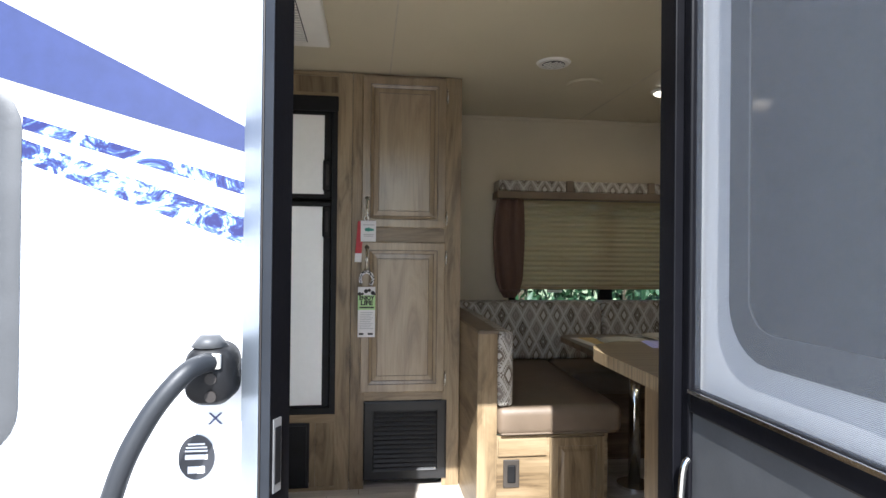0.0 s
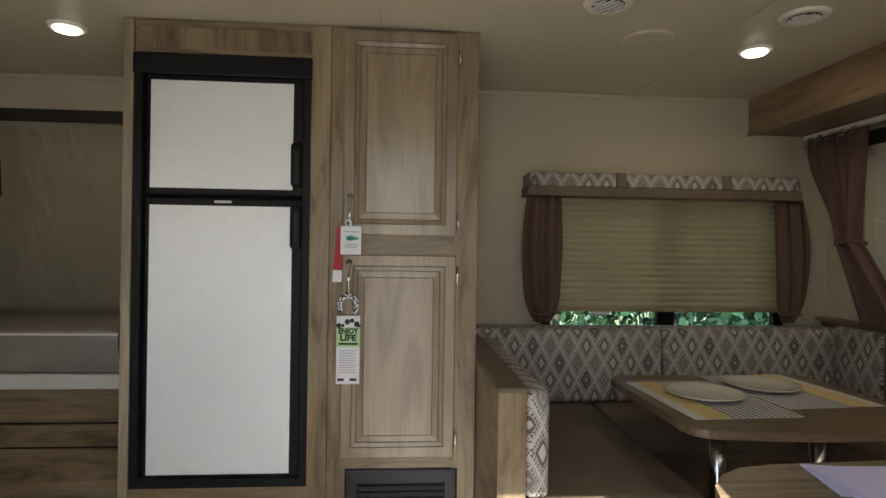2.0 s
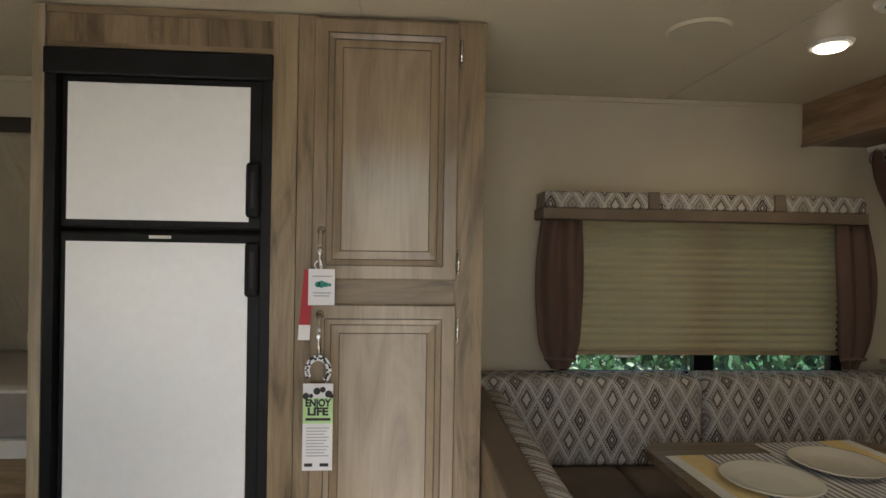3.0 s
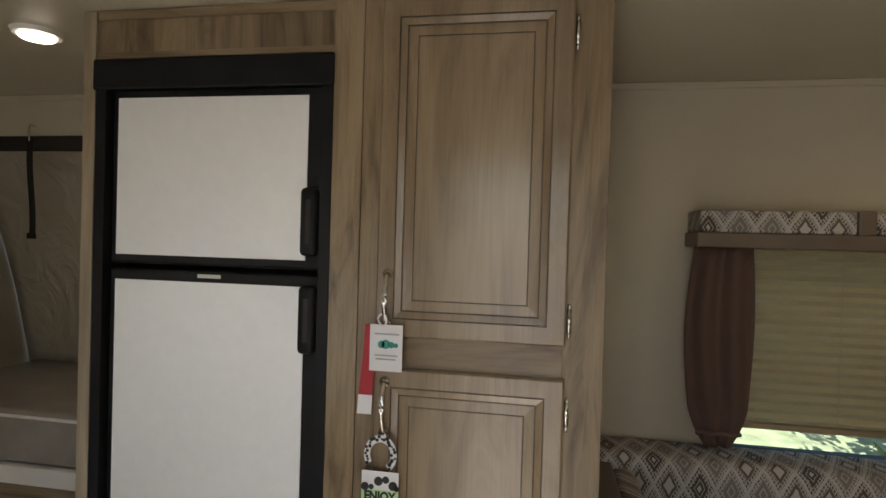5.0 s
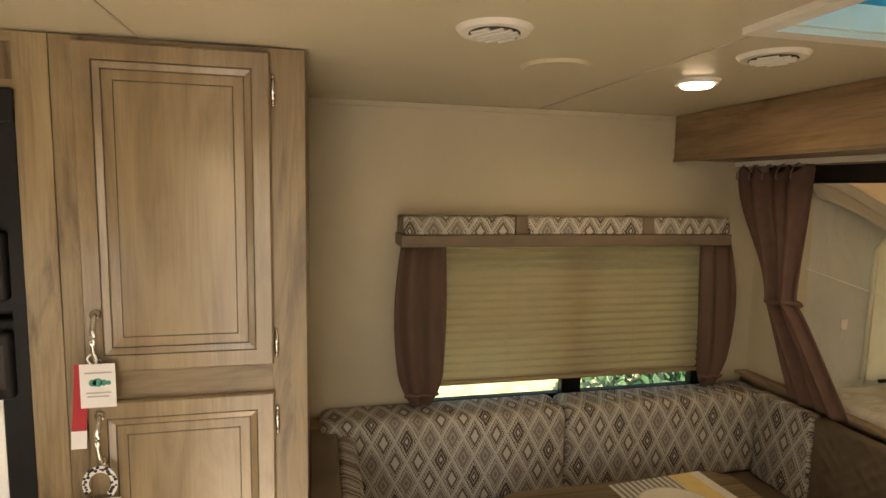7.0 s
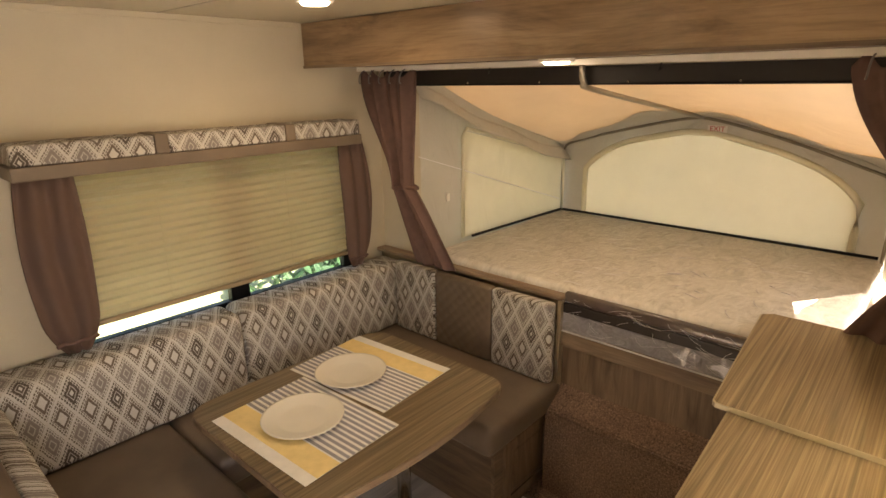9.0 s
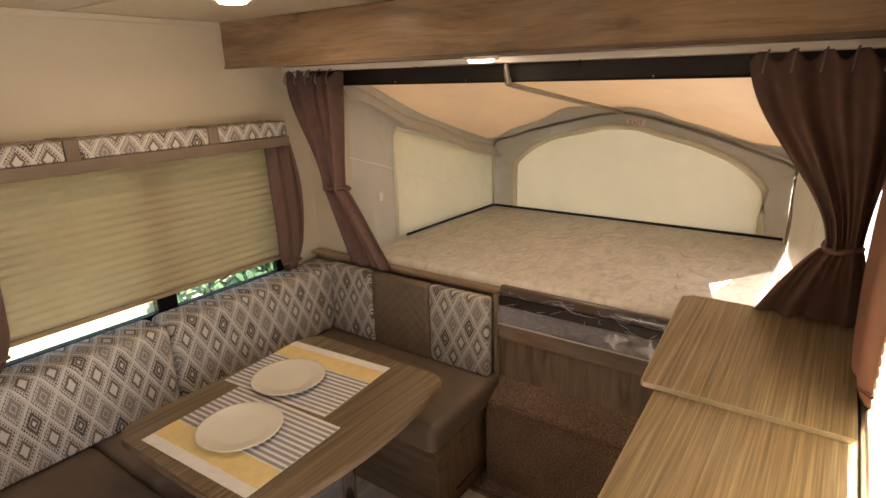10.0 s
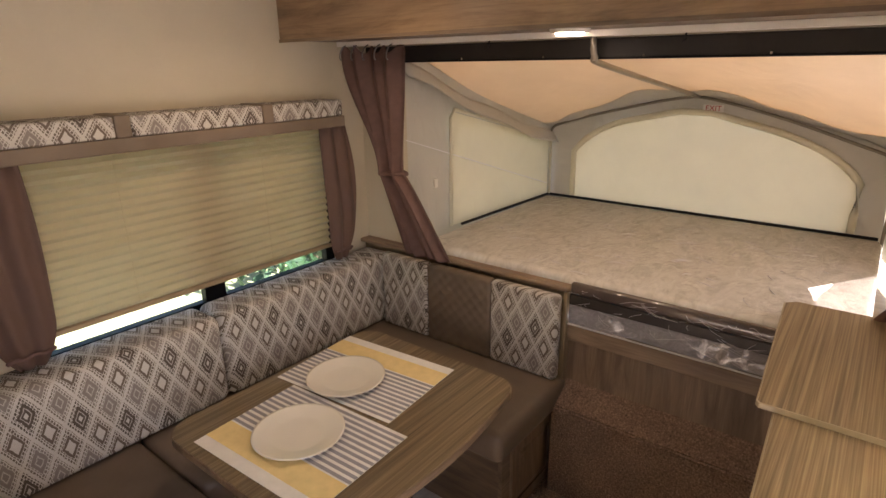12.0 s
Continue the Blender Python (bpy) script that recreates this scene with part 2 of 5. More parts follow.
def diamonds(name, u_axis, w=0.086, h=0.160, shift=0.0):
    """Woven ikat: rows of nested diamonds, dotted outlines, alternating tan and dark brown, on a cream ground."""
    m, ns, ls, b = mat(name)
    tc = ns.new("ShaderNodeTexCoord")
    sep = ns.new("ShaderNodeSeparateXYZ")
    ls.new(tc.outputs["Object"], sep.inputs[0])
    if u_axis == "x":
        u, v = sep.outputs["X"], math_node(ns, ls, "ADD", math_node(ns, ls, "ADD", sep.outputs["Z"], shift), sep.outputs["Y"])
    else:
        u, v = math_node(ns, ls, "ADD", sep.outputs["X"], sep.outputs["Y"]), sep.outputs["Z"]
    u, v = math_node(ns, ls, "DIVIDE", u, w), math_node(ns, ls, "DIVIDE", v, h)
    wob = noise_tex(ns, ls, tc.outputs["Object"], 60, 2)
    wob = math_node(ns, ls, "MULTIPLY", math_node(ns, ls, "SUBTRACT", wob, 0.5), 0.10)
    a = math_node(ns, ls, "ADD", math_node(ns, ls, "ADD", u, v), wob)
    c = math_node(ns, ls, "ADD", math_node(ns, ls, "SUBTRACT", u, v), wob)
    fa = math_node(ns, ls, "SUBTRACT", math_node(ns, ls, "FRACT", a), 0.5)
    fc = math_node(ns, ls, "SUBTRACT", math_node(ns, ls, "FRACT", c), 0.5)
    d = math_node(ns, ls, "MAXIMUM", math_node(ns, ls, "ABSOLUTE", fa), math_node(ns, ls, "ABSOLUTE", fc))
    cell = math_node(ns, ls, "ADD", math_node(ns, ls, "MULTIPLY", math_node(ns, ls, "FLOOR", a), 3.0), math_node(ns, ls, "FLOOR", c))
    kind = math_node(ns, ls, "FRACT", math_node(ns, ls, "MULTIPLY", math_node(ns, ls, "ADD", cell, 0.5), 0.2))
    cream, tan, grey, dark = (0.54, 0.51, 0.46), (0.135, 0.104, 0.076), (0.235, 0.205, 0.178), (0.085, 0.066, 0.049)
    core = ramp(ns, ls, d, (0.0, cream), (0.17, cream), (0.18, tan), (0.27, tan), (0.28, cream), (0.31, tan), (0.43, tan), (0.44, cream))
    core2 = ramp(ns, ls, d, (0.0, cream), (0.07, cream), (0.08, dark), (0.15, dark), (0.17, cream), (0.20, dark), (0.30, dark), (0.31, cream), (0.33, dark), (0.44, dark), (0.45, cream))
    core3 = ramp(ns, ls, d, (0.0, grey), (0.10, grey), (0.11, cream), (0.16, grey), (0.27, grey), (0.29, cream), (0.31, grey), (0.43, tan), (0.44, cream))
    # dots that break the dark outlines
    along = math_node(ns, ls, "FRACT", math_node(ns, ls, "MULTIPLY", math_node(ns, ls, "ADD", math_node(ns, ls, "MULTIPLY", a, 1.0), math_node(ns, ls, "MULTIPLY", c, 0.0)), 8.0))
    across = math_node(ns, ls, "FRACT", math_node(ns, ls, "MULTIPLY", c, 8.0))
    dot = math_node(ns, ls, "MULTIPLY", math_node(ns, ls, "GREATER_THAN", along, 0.28), math_node(ns, ls, "GREATER_THAN", across, 0.28))
    ring = math_node(ns, ls, "GREATER_THAN", d, 0.285)
    keep = math_node(ns, ls, "MAXIMUM", dot, math_node(ns, ls, "SUBTRACT", 1.0, ring))
    first = mix(ns, ls, "MIX", math_node(ns, ls, "GREATER_THAN", kind, 0.2), core2, core)
    col = mix(ns, ls, "MIX", math_node(ns, ls, "GREATER_THAN", kind, 0.6), first, core3)
    col = mix(ns, ls, "MIX", keep, cream, col)
    weave = noise_tex(ns, ls, tc.outputs["Object"], 700, 2)
    col = mix(ns, ls, "MULTIPLY", 1.0, col, ramp(ns, ls, weave, (0.3, (0.78, 0.78, 0.78)), (0.7, (1.0, 1.0, 1.0))))
    ls.new(col, b.inputs["Base Color"])
    b.inputs["Roughness"].default_value = 0.85
    bump(ns, ls, b, weave, 0.4, 0.001)
    return m


quilt = quilted()
ikat_x, ikat_y = diamonds("ikat_cloth_x", "x"), diamonds("ikat_cloth_y", "y")
ikat_valance = diamonds("ikat_cloth_valance", "x", 0.088, 0.13, 0.15)


def sheer(name, colour, through, rough=0.8, through_colour=None, folds=0.0, gaps=0.0):
    """Cloth or vinyl that lets daylight glow through."""
    m, ns, ls, b = mat(name)
    v = coords(ns, ls)
    n1, n2 = noise_tex(ns, ls, v, 4, 4), noise_tex(ns, ls, v, 300, 2)
    c1 = ramp(ns, ls, n1, (0.3, tuple(x * 0.9 for x in colour)), (0.7, colour))
    ls.new(c1, b.inputs["Base Color"])
    b.inputs["Roughness"].default_value = rough
    t = ns.new("ShaderNodeBsdfTranslucent")
    t.inputs["Color"].default_value = (*(through_colour or colour), 1)
    bm_ = node(ns, "ShaderNodeBump", Strength=0.25, Distance=0.002)
    ls.new(n2, bm_.inputs["Height"])
    if folds:
        b2 = node(ns, "ShaderNodeBump", Strength=folds, Distance=0.05)
        ls.new(noise_tex(ns, ls, coords(ns, ls, (1, 1, 0.6)), 5, 3, 0.5, 1.5), b2.inputs["Height"])
        ls.new(b2.outputs[0], bm_.inputs["Normal"])
    ls.new(bm_.outputs[0], b.inputs["Normal"])
    mx = ns.new("ShaderNodeMixShader")
    mx.inputs[0].default_value = through
    ls.new(b.outputs[0], mx.inputs[1])
    ls.new(t.outputs[0], mx.inputs[2])
    ls.new(mx.outputs[0], ns["Material Output"].inputs[0])
    if gaps:
        tr, m2 = ns.new("ShaderNodeBsdfTransparent"), ns.new("ShaderNodeMixShader")
        m2.inputs[0].default_value = gaps
        ls.new(mx.outputs[0], m2.inputs[1])
        ls.new(tr.outputs[0], m2.inputs[2])
        ls.new(m2.outputs[0], ns["Material Output"].inputs[0])
    return m


blue_dome = sheer("skylight_dome", (0.05, 0.40, 0.50), 0.45, 0.2, (0.05, 0.52, 0.64))
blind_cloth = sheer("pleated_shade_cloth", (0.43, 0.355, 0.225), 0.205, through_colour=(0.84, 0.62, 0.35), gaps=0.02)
# Paler copy of the shade cloth, with sunlight put into its colour.
blind_near = sheer("sun_toned_shade_cloth", (0.74, 0.68, 0.55), 0.19)
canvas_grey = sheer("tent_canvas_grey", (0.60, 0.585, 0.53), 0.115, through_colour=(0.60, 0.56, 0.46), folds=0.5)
canvas_roof = sheer("tent_canvas_roof", (0.72, 0.65, 0.54), 0.145, through_colour=(0.92, 0.73, 0.51), folds=0.22)
clear_vinyl = sheer("crinkled_clear_vinyl", (0.70, 0.70, 0.66), 0.4, 0.2, folds=0.8, gaps=0.11)
# Darker copy of the tent canvas; the bunk's shade is in its colour.
shaded_canvas = sheer("shaded_bunk_canvas", (0.38, 0.335, 0.25), 0.02, folds=0.5)
vinyl_window = sheer("tent_window_flap", (0.76, 0.73, 0.58), 0.07, 0.55, (0.90, 0.87, 0.60), folds=0.2)
# Thin brown cloth lightened: the glow on this drape is painted in.
sun_toned_drape = sheer("sun_toned_brown_cloth", (0.36, 0.21, 0.16), 0.30, through_colour=(0.55, 0.27, 0.19))
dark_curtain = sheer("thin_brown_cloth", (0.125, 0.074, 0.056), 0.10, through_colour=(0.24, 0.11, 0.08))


def glass(name, tint, rough=0.02):
    m, ns, ls, b = mat(name)
    b.inputs["Base Color"].default_value = (*tint, 1)
    b.inputs["Transmission Weight"].default_value, b.inputs["Roughness"].default_value, b.inputs["IOR"].default_value = 1.0, rough, 1.45
    return m


far_glass = glass("tinted_window_glass", (0.72, 0.82, 0.76))
tinted_glass = glass("tinted_glass", (0.88, 0.90, 0.90))
clear_glass, smoked_glass = glass("window_glass", (0.80, 0.92, 0.86)), plain("smoked_glass", (0.012, 0.013, 0.015), 0.06, var=0.1, bumps=0)


def mattress_plastic():
    m, ns, ls, b = mat("quilted_ticking_under_plastic")
    v = coords(ns, ls)
    n1 = noise_tex(ns, ls, coords(ns, ls, (1, 1.6, 1)), 9, 7, 0.68, 1.4)
    n2 = noise_tex(ns, ls, coords(ns, ls, (1.0, 3.2, 1)), 5, 5, 0.65, 3.0)
    # Mottling mixes the quilting with crinkle reflections painted into the colour.
    ls.new(ramp(ns, ls, n1, (0.32, (0.47, 0.435, 0.37)), (0.50, (0.62, 0.585, 0.515)), (0.64, (0.69, 0.66, 0.595))), b.inputs["Base Color"])
    b.inputs["Roughness"].default_value, b.inputs["Coat Weight"].default_value, b.inputs["Coat Roughness"].default_value = 0.6, 1.0, 0.14
    bb = node(ns, "ShaderNodeBump", Strength=1.0, Distance=0.035)
    ls.new(n2, bb.inputs["Height"])
    ls.new(bb.outputs[0], b.inputs["Coat Normal"])
    bump(ns, ls, b, n1, 0.4, 0.01)
    return m


ticking = mattress_plastic()


def film_plastic():
    m, ns, ls, b = mat("clear_plastic_film")
    n2 = noise_tex(ns, ls, coords(ns, ls, (1, 2.0, 3.0)), 7, 5, 0.7, 3.0)
    ls.new(ramp(ns, ls, n2, (0.35, (0.24, 0.225, 0.235)), (0.65, (0.36, 0.345, 0.355))), b.inputs["Base Color"])
    b.inputs["Roughness"].default_value, b.inputs["Coat Weight"].default_value, b.inputs["Coat Roughness"].default_value = 0.4, 1.0, 0.1
    bump(ns, ls, b, n2, 0.9, 0.02)
    return m


film_wrap = film_plastic()


def carpet():
    m, ns, ls, b = mat("brown_carpet")
    v = coords(ns, ls)
    n1, n2 = noise_tex(ns, ls, v, 140, 4, 0.85), noise_tex(ns, ls, v, 6, 4)
    c = mix(ns, ls, "MULTIPLY", 1.0, ramp(ns, ls, n1, (0.36, (0.085, 0.056, 0.040)), (0.52, (0.265, 0.170, 0.116)), (0.70, (0.50, 0.35, 0.25))), ramp(ns, ls, n2, (0.3, (0.75, 0.75, 0.75)), (0.7, (1.0, 1.0, 1.0))))
    ls.new(c, b.inputs["Base Color"])
    b.inputs["Roughness"].default_value = 1.0
    bump(ns, ls, b, n1, 1.0, 0.006)
    return m


brown_carpet = carpet()
vinyl_plank = wood("vinyl_plank", (0.52, 0.47, 0.41), (0.66, 0.61, 0.54), (0.72, 0.67, 0.60), "x", 0.4)


def screen_mesh():
    """Fly screen: fine threads with open gaps."""
    m, ns, ls, b = mat("fly_screen")
    b.inputs["Base Color"].default_value, b.inputs["Roughness"].default_value = (0.20, 0.215, 0.24, 1), 0.6
    tr = ns.new("ShaderNodeBsdfTransparent")
    w = node(ns, "ShaderNodeTexWave", Scale=150.0, Distortion=0.0)
    w.bands_direction = "Z"
    ls.new(coords(ns, ls), w.inputs["Vector"])
    mx = ns.new("ShaderNodeMixShader")
    ls.new(math_node(ns, ls, "ADD", math_node(ns, ls, "MULTIPLY", w.outputs["Fac"], 0.20), 0.12), mx.inputs[0])
    ls.new(tr.outputs[0], mx.inputs[1])
    ls.new(b.outputs[0], mx.inputs[2])
    ls.new(mx.outputs[0], ns["Material Output"].inputs[0])
    return m


fly_screen = screen_mesh()


def marbled():
    m, ns, ls, b = mat("decal_blue_marble")
    n = noise_tex(ns, ls, coords(ns, ls, (1, 1, 1.6)), 16, 6, 0.7, 2.0)
    ls.new(ramp(ns, ls, n, (0.42, (0.012, 0.014, 0.085)), (0.49, (0.03, 0.05, 0.17)), (0.54, (0.20, 0.32, 0.50)), (0.60, (0.80, 0.83, 0.88))), b.inputs["Base Color"])
    b.inputs["Roughness"].default_value = 0.25
    return m


decal_marble = marbled()


def lit(name, colour, strength):
    m, ns, ls, b = mat(name)
    b.inputs["Emission Color"].default_value, b.inputs["Emission Strength"].default_value = (*colour, 1), strength
    return m


led_lens = lit("led_lens", (1.0, 0.86, 0.66), 2.5)

# ---- building helpers ----
def origin(ob):
    p = Vector()
    while ob:
        p += ob.location
        ob = ob.parent
    return p


def part(name, bm, material, parent=None, label="", smooth=False):
    """Links a bmesh, drawn in world coordinates, as one mesh object under a thing or a part."""
    off = origin(parent)
    bmesh.ops.translate(bm, verts=bm.verts, vec=-off)
    bmesh.ops.recalc_face_normals(bm, faces=bm.faces)
    me = bpy.data.meshes.new(name)
    bm.to_mesh(me)
    bm.free()
    for m in material if isinstance(material, (list, tuple)) else [material]:
        me.materials.append(m)
    if smooth:
        me.polygons.foreach_set("use_smooth", [True] * len(me.polygons))
    ob = new(name, me)
    ob.parent = parent
    return tagged(ob, label)


def thing(name, base, label, category, group="", kind=""):
    ob = new(name)
    ob.location = base
    ob.empty_display_size = 0.05
    return tagged(ob, label, category, group, kind)


def structure(name, bm, material, label="", category=""):
    return tagged(part(name, bm, material), label, category, kind="structure")


def box(x0, x1, y0, y1, z0, z1, bev=0.0, seg=2, bm=None):
    bm = bm or bmesh.new()
    vs = bmesh.ops.create_cube(bm, size=1.0)["verts"]
    for v in vs:
        v.co = Vector(((x0 + x1) / 2 + v.co.x * (x1 - x0), (y0 + y1) / 2 + v.co.y * (y1 - y0), (z0 + z1) / 2 + v.co.z * (z1 - z0)))
    if bev:
        edges = list({e for v in vs for e in v.link_edges})
        bmesh.ops.bevel(bm, geom=edges, offset=bev, segments=seg, affect="EDGES", profile=0.5)
    return bm


def cyl(x, y, z0, z1, r, axis="z", n=24, r2=None, bm=None):
    """A rod along an axis, centred on the two other coordinates, which are given first."""
    bm = bm or bmesh.new()
    vs = bmesh.ops.create_cone(bm, cap_ends=True, segments=n, radius1=r, radius2=r if r2 is None else r2, depth=z1 - z0)["verts"]
    for v in vs:
        a, b_, c = v.co.x, v.co.y, v.co.z + (z0 + z1) / 2
        v.co = Vector({"z": (x + a, y + b_, c), "y": (x + a, c, y + b_), "x": (c, x + a, y + b_)}[axis])
    return bm


def tube(points, r, n=10, bm=None):
    bm = bm or bmesh.new()
    pts = [Vector(p) for p in points]
    rings = []
    for i, p in enumerate(pts):
        d = (pts[min(i + 1, len(pts) - 1)] - pts[max(i - 1, 0)]).normalized()
        s = d.cross(Vector((0, 0, 1)))
        s = (s if s.length > 0.05 else d.cross(Vector((0, 1, 0)))).normalized()
        u = s.cross(d)
        rings.append([bm.verts.new(p + (s * math.cos(k * math.tau / n) + u * math.sin(k * math.tau / n)) * r) for k in range(n)])
    for a, b_ in zip(rings, rings[1:]):
        for k in range(n):
            bm.faces.new((a[k], a[(k + 1) % n], b_[(k + 1) % n], b_[k]))
    bm.faces.new(rings[0])
    bm.faces.new(rings[-1])
    return bm


def smooth_path(points, steps=6):
    pts = [Vector(p) for p in points]
    out = []
    for i in range(len(pts) - 1):
        p0, p1, p2, p3 = pts[max(i - 1, 0)], pts[i], pts[i + 1], pts[min(i + 2, len(pts) - 1)]
        for k in range(steps):
            t = k / steps
            out.append(0.5 * ((2 * p1) + (p2 - p0) * t + (2 * p0 - 5 * p1 + 4 * p2 - p3) * t * t + (3 * p1 - p0 - 3 * p2 + p3) * t ** 3))
    return out + [pts[-1]]


def rings_panel(x0, x1, z0, z1, y, profile, bm=None):
    """A panel that faces -y: nested rectangles, each (inset, height towards -y, groove or not)."""
    bm = bm or bmesh.new()
    last = None
    for inset, high, groove in profile:
        ring = [bm.verts.new((a, y - high, b_)) for a, b_ in ((x0 + inset, z0 + inset), (x1 - inset, z0 + inset), (x1 - inset, z1 - inset), (x0 + inset, z1 - inset))]
        if last:
            for k in range(4):
                f = bm.faces.new((last[k], last[(k + 1) % 4], ring[(k + 1) % 4], ring[k]))
                f.material_index = groove
        last = ring
    bm.faces.new(last)
    return bm


def grid_slab(us, vs, holes, lo, hi, axis):
    """A wall of even thickness from lo to hi along axis, with rectangular openings cut through it."""
    bm = bmesh.new()
    us, vs = sorted(set(us) | {e for h in holes for e in h[:2]}), sorted(set(vs) | {e for h in holes for e in h[2:]})
    solid = {(i, j): not any(h[0] - 1e-6 <= (us[i] + us[i + 1]) / 2 <= h[1] + 1e-6 and h[2] - 1e-6 <= (vs[j] + vs[j + 1]) / 2 <= h[3] + 1e-6 for h in holes)
             for i in range(len(us) - 1) for j in range(len(vs) - 1)}
    seen = {}

    def vert(i, j, d):
        if (i, j, d) not in seen:
            u, v = us[i], vs[j]
            seen[i, j, d] = bm.verts.new({"y": (u, d, v), "x": (d, u, v), "z": (u, v, d)}[axis])
        return seen[i, j, d]

    for (i, j), ok in solid.items():
        if not ok:
            continue
        for d in (lo, hi):
            bm.faces.new((vert(i, j, d), vert(i + 1, j, d), vert(i + 1, j + 1, d), vert(i, j + 1, d)))
        for (di, dj), (a, b_) in {(-1, 0): ((i, j), (i, j + 1)), (1, 0): ((i + 1, j), (i + 1, j + 1)), (0, -1): ((i, j), (i + 1, j)), (0, 1): ((i, j + 1), (i + 1, j + 1))}.items():
            if not solid.get((i + di, j + dj), False):
                bm.faces.new((vert(*a, lo), vert(*b_, lo), vert(*b_, hi), vert(*a, hi)))
    return bm


def outline(points, z0, z1, bm=None):
    """An upright prism on a plan outline."""
    bm = bm or bmesh.new()
    lo, hi = [bm.verts.new((x, y, z0)) for x, y in points], [bm.verts.new((x, y, z1)) for x, y in points]
    bm.faces.new(lo)
    bm.faces.new(hi)
    for k in range(len(points)):
        n = (k + 1) % len(points)
        bm.faces.new((lo[k], lo[n], hi[n], hi[k]))
    return bm


def round_rect(x0, x1, y0, y1, r, n=6, bow=0.0):
    pts = []
    for cx, cy, a in ((x1 - r, y1 - r, 0), (x0 + r, y1 - r, 90), (x0 + r, y0 + r, 180), (x1 - r, y0 + r, 270)):
        pts += [(cx + r * math.cos(radians(a + 90 * k / n)), cy + r * math.sin(radians(a + 90 * k / n))) for k in range(n + 1)]
        if bow and a == 180:
            pts += [(x0 + r + (x1 - x0 - 2 * r) * k / 10, y0 - bow * math.sin(math.pi * k / 10)) for k in range(1, 10)]
    return pts


def sheet(fn, nu, nv, bm=None):
    """A surface from fn(u, v), u and v from 0 to 1."""
    bm = bm or bmesh.new()
    g = [[bm.verts.new(fn(i / nu, j / nv)) for j in range(nv + 1)] for i in range(nu + 1)]
    for i in range(nu):
        for j in range(nv):
            bm.faces.new((g[i][j], g[i + 1][j], g[i + 1][j + 1], g[i][j + 1]))
    return bm


def thicken(ob, t):
    m = ob.modifiers.new("cloth", "SOLIDIFY")
    m.thickness = t
    return ob


def text(name, body, size, m, material, parent, label="", squeeze=1.0, bold=0.0):
    cu = bpy.data.curves.new(name, "FONT")
    cu.body, cu.size, cu.extrude, cu.align_x, cu.align_y = body, size, 0.0004, "CENTER", "CENTER"
    cu.offset = bold
    cu.materials.append(material)
    tmp = bpy.data.objects.new(name, cu)
    me = bpy.data.meshes.new_from_object(tmp)
    bpy.data.objects.remove(tmp)
    me.transform(m @ Matrix.Diagonal((squeeze, 1, 1, 1)))
    me.transform(Matrix.Translation(-origin(parent)))
    ob = new(name, me)
    ob.parent = parent
    return tagged(ob, label)


def lerp(a, b_, t):
    return a + (b_ - a) * t


# ---- the trailer's shell ----
YN0, YN1, YF0, YF1 = 0.82, 0.862, 3.44, 3.50
XL, XR = -2.40, 2.42
DOOR = (-0.138, 0.542, 0.56, 2.47)
NEARWIN = (0.95, 1.98, 1.533, 2.16)
FARWIN = (0.90, 2.19, 1.39, 2.10)
KITWIN = (-1.78, -0.52, 1.48, 1.955)
BUNK2 = (-2.05, -0.83, 1.24, 2.375)
structure("wall_door_outside", grid_slab((XL, XR + 0.05), (0.45, 2.65), [DOOR, NEARWIN, KITWIN], YN0, YN0 + 0.028, "y"), skin_white,
          "glossy white fibreglass trailer side beside the door", "wall")
structure("wall_door_inside", grid_slab((XL, XR), (FLOOR, CEIL), [DOOR, NEARWIN, KITWIN], YN0 + 0.032, YN1, "y"), wall_paint, "cream vinyl inner wall with the entry door", "wall")
structure("wall_window", grid_slab((XL, XR), (FLOOR, CEIL), [FARWIN, BUNK2], YF0, YF1, "y"), wall_paint, "cream textured vinyl wall behind the dinette", "wall")
structure("wall_end", grid_slab((YN1, YF0), (FLOOR, CEIL), [], XL, XL + 0.04, "x"), wall_paint, "cream vinyl wall closing the galley end", "wall")
structure("wall_bunk_end", grid_slab((YN1, YF0), (FLOOR, CEIL), [(1.05, 3.20, 1.30, 2.395)], XR, XR + 0.05, "x"), wall_paint, "end wall open to the canvas bunk", "wall")
structure("ceiling", grid_slab((XL, XR + 0.05), (YN0, YF1), [(1.335, 1.72, 1.86, 2.235)], CEIL, CEIL + 0.018, "z"), ceiling_paint, "cream vinyl ceiling panels with thin seams", "ceiling")
structure("roof", grid_slab((XL, XR + 0.05), (YN0, YF1), [(1.335, 1.72, 1.86, 2.235)], CEIL + 0.020, CEIL + 0.045, "z"), skin_white, "white roof skin", "roof")
structure("floor", box(XL, XR, YN1, YF0, FLOOR - 0.10, FLOOR - 0.006), dark_x, "subfloor below the vinyl planks", "floor")
structure("floor_edge", box(XL, XR, YN0, YN1 - 0.002, FLOOR - 0.12, FLOOR - 0.02), black_frame, "dark sill under the door", "floor")
bm = box(0.107, 0.113, YN1, 2.70, CEIL - 0.0025, CEIL - 0.0002)
box(1.355, 1.361, 2.24, YF0, CEIL - 0.0025, CEIL - 0.0002, bm=bm)
structure("ceiling_seam", bm, plain("seam_strip", (0.52, 0.47, 0.38), 0.5), "thin cream seam strips", "trim")
bm = box(0.47, XR - 0.46, YF0 - 0.012, YF0 - 0.0005, CEIL - 0.022, CEIL - 0.0005, 0.003)
box(XL + 0.05, -0.79, YF0 - 0.012, YF0 - 0.0005, CEIL - 0.022, CEIL - 0.0005, 0.003, bm=bm)
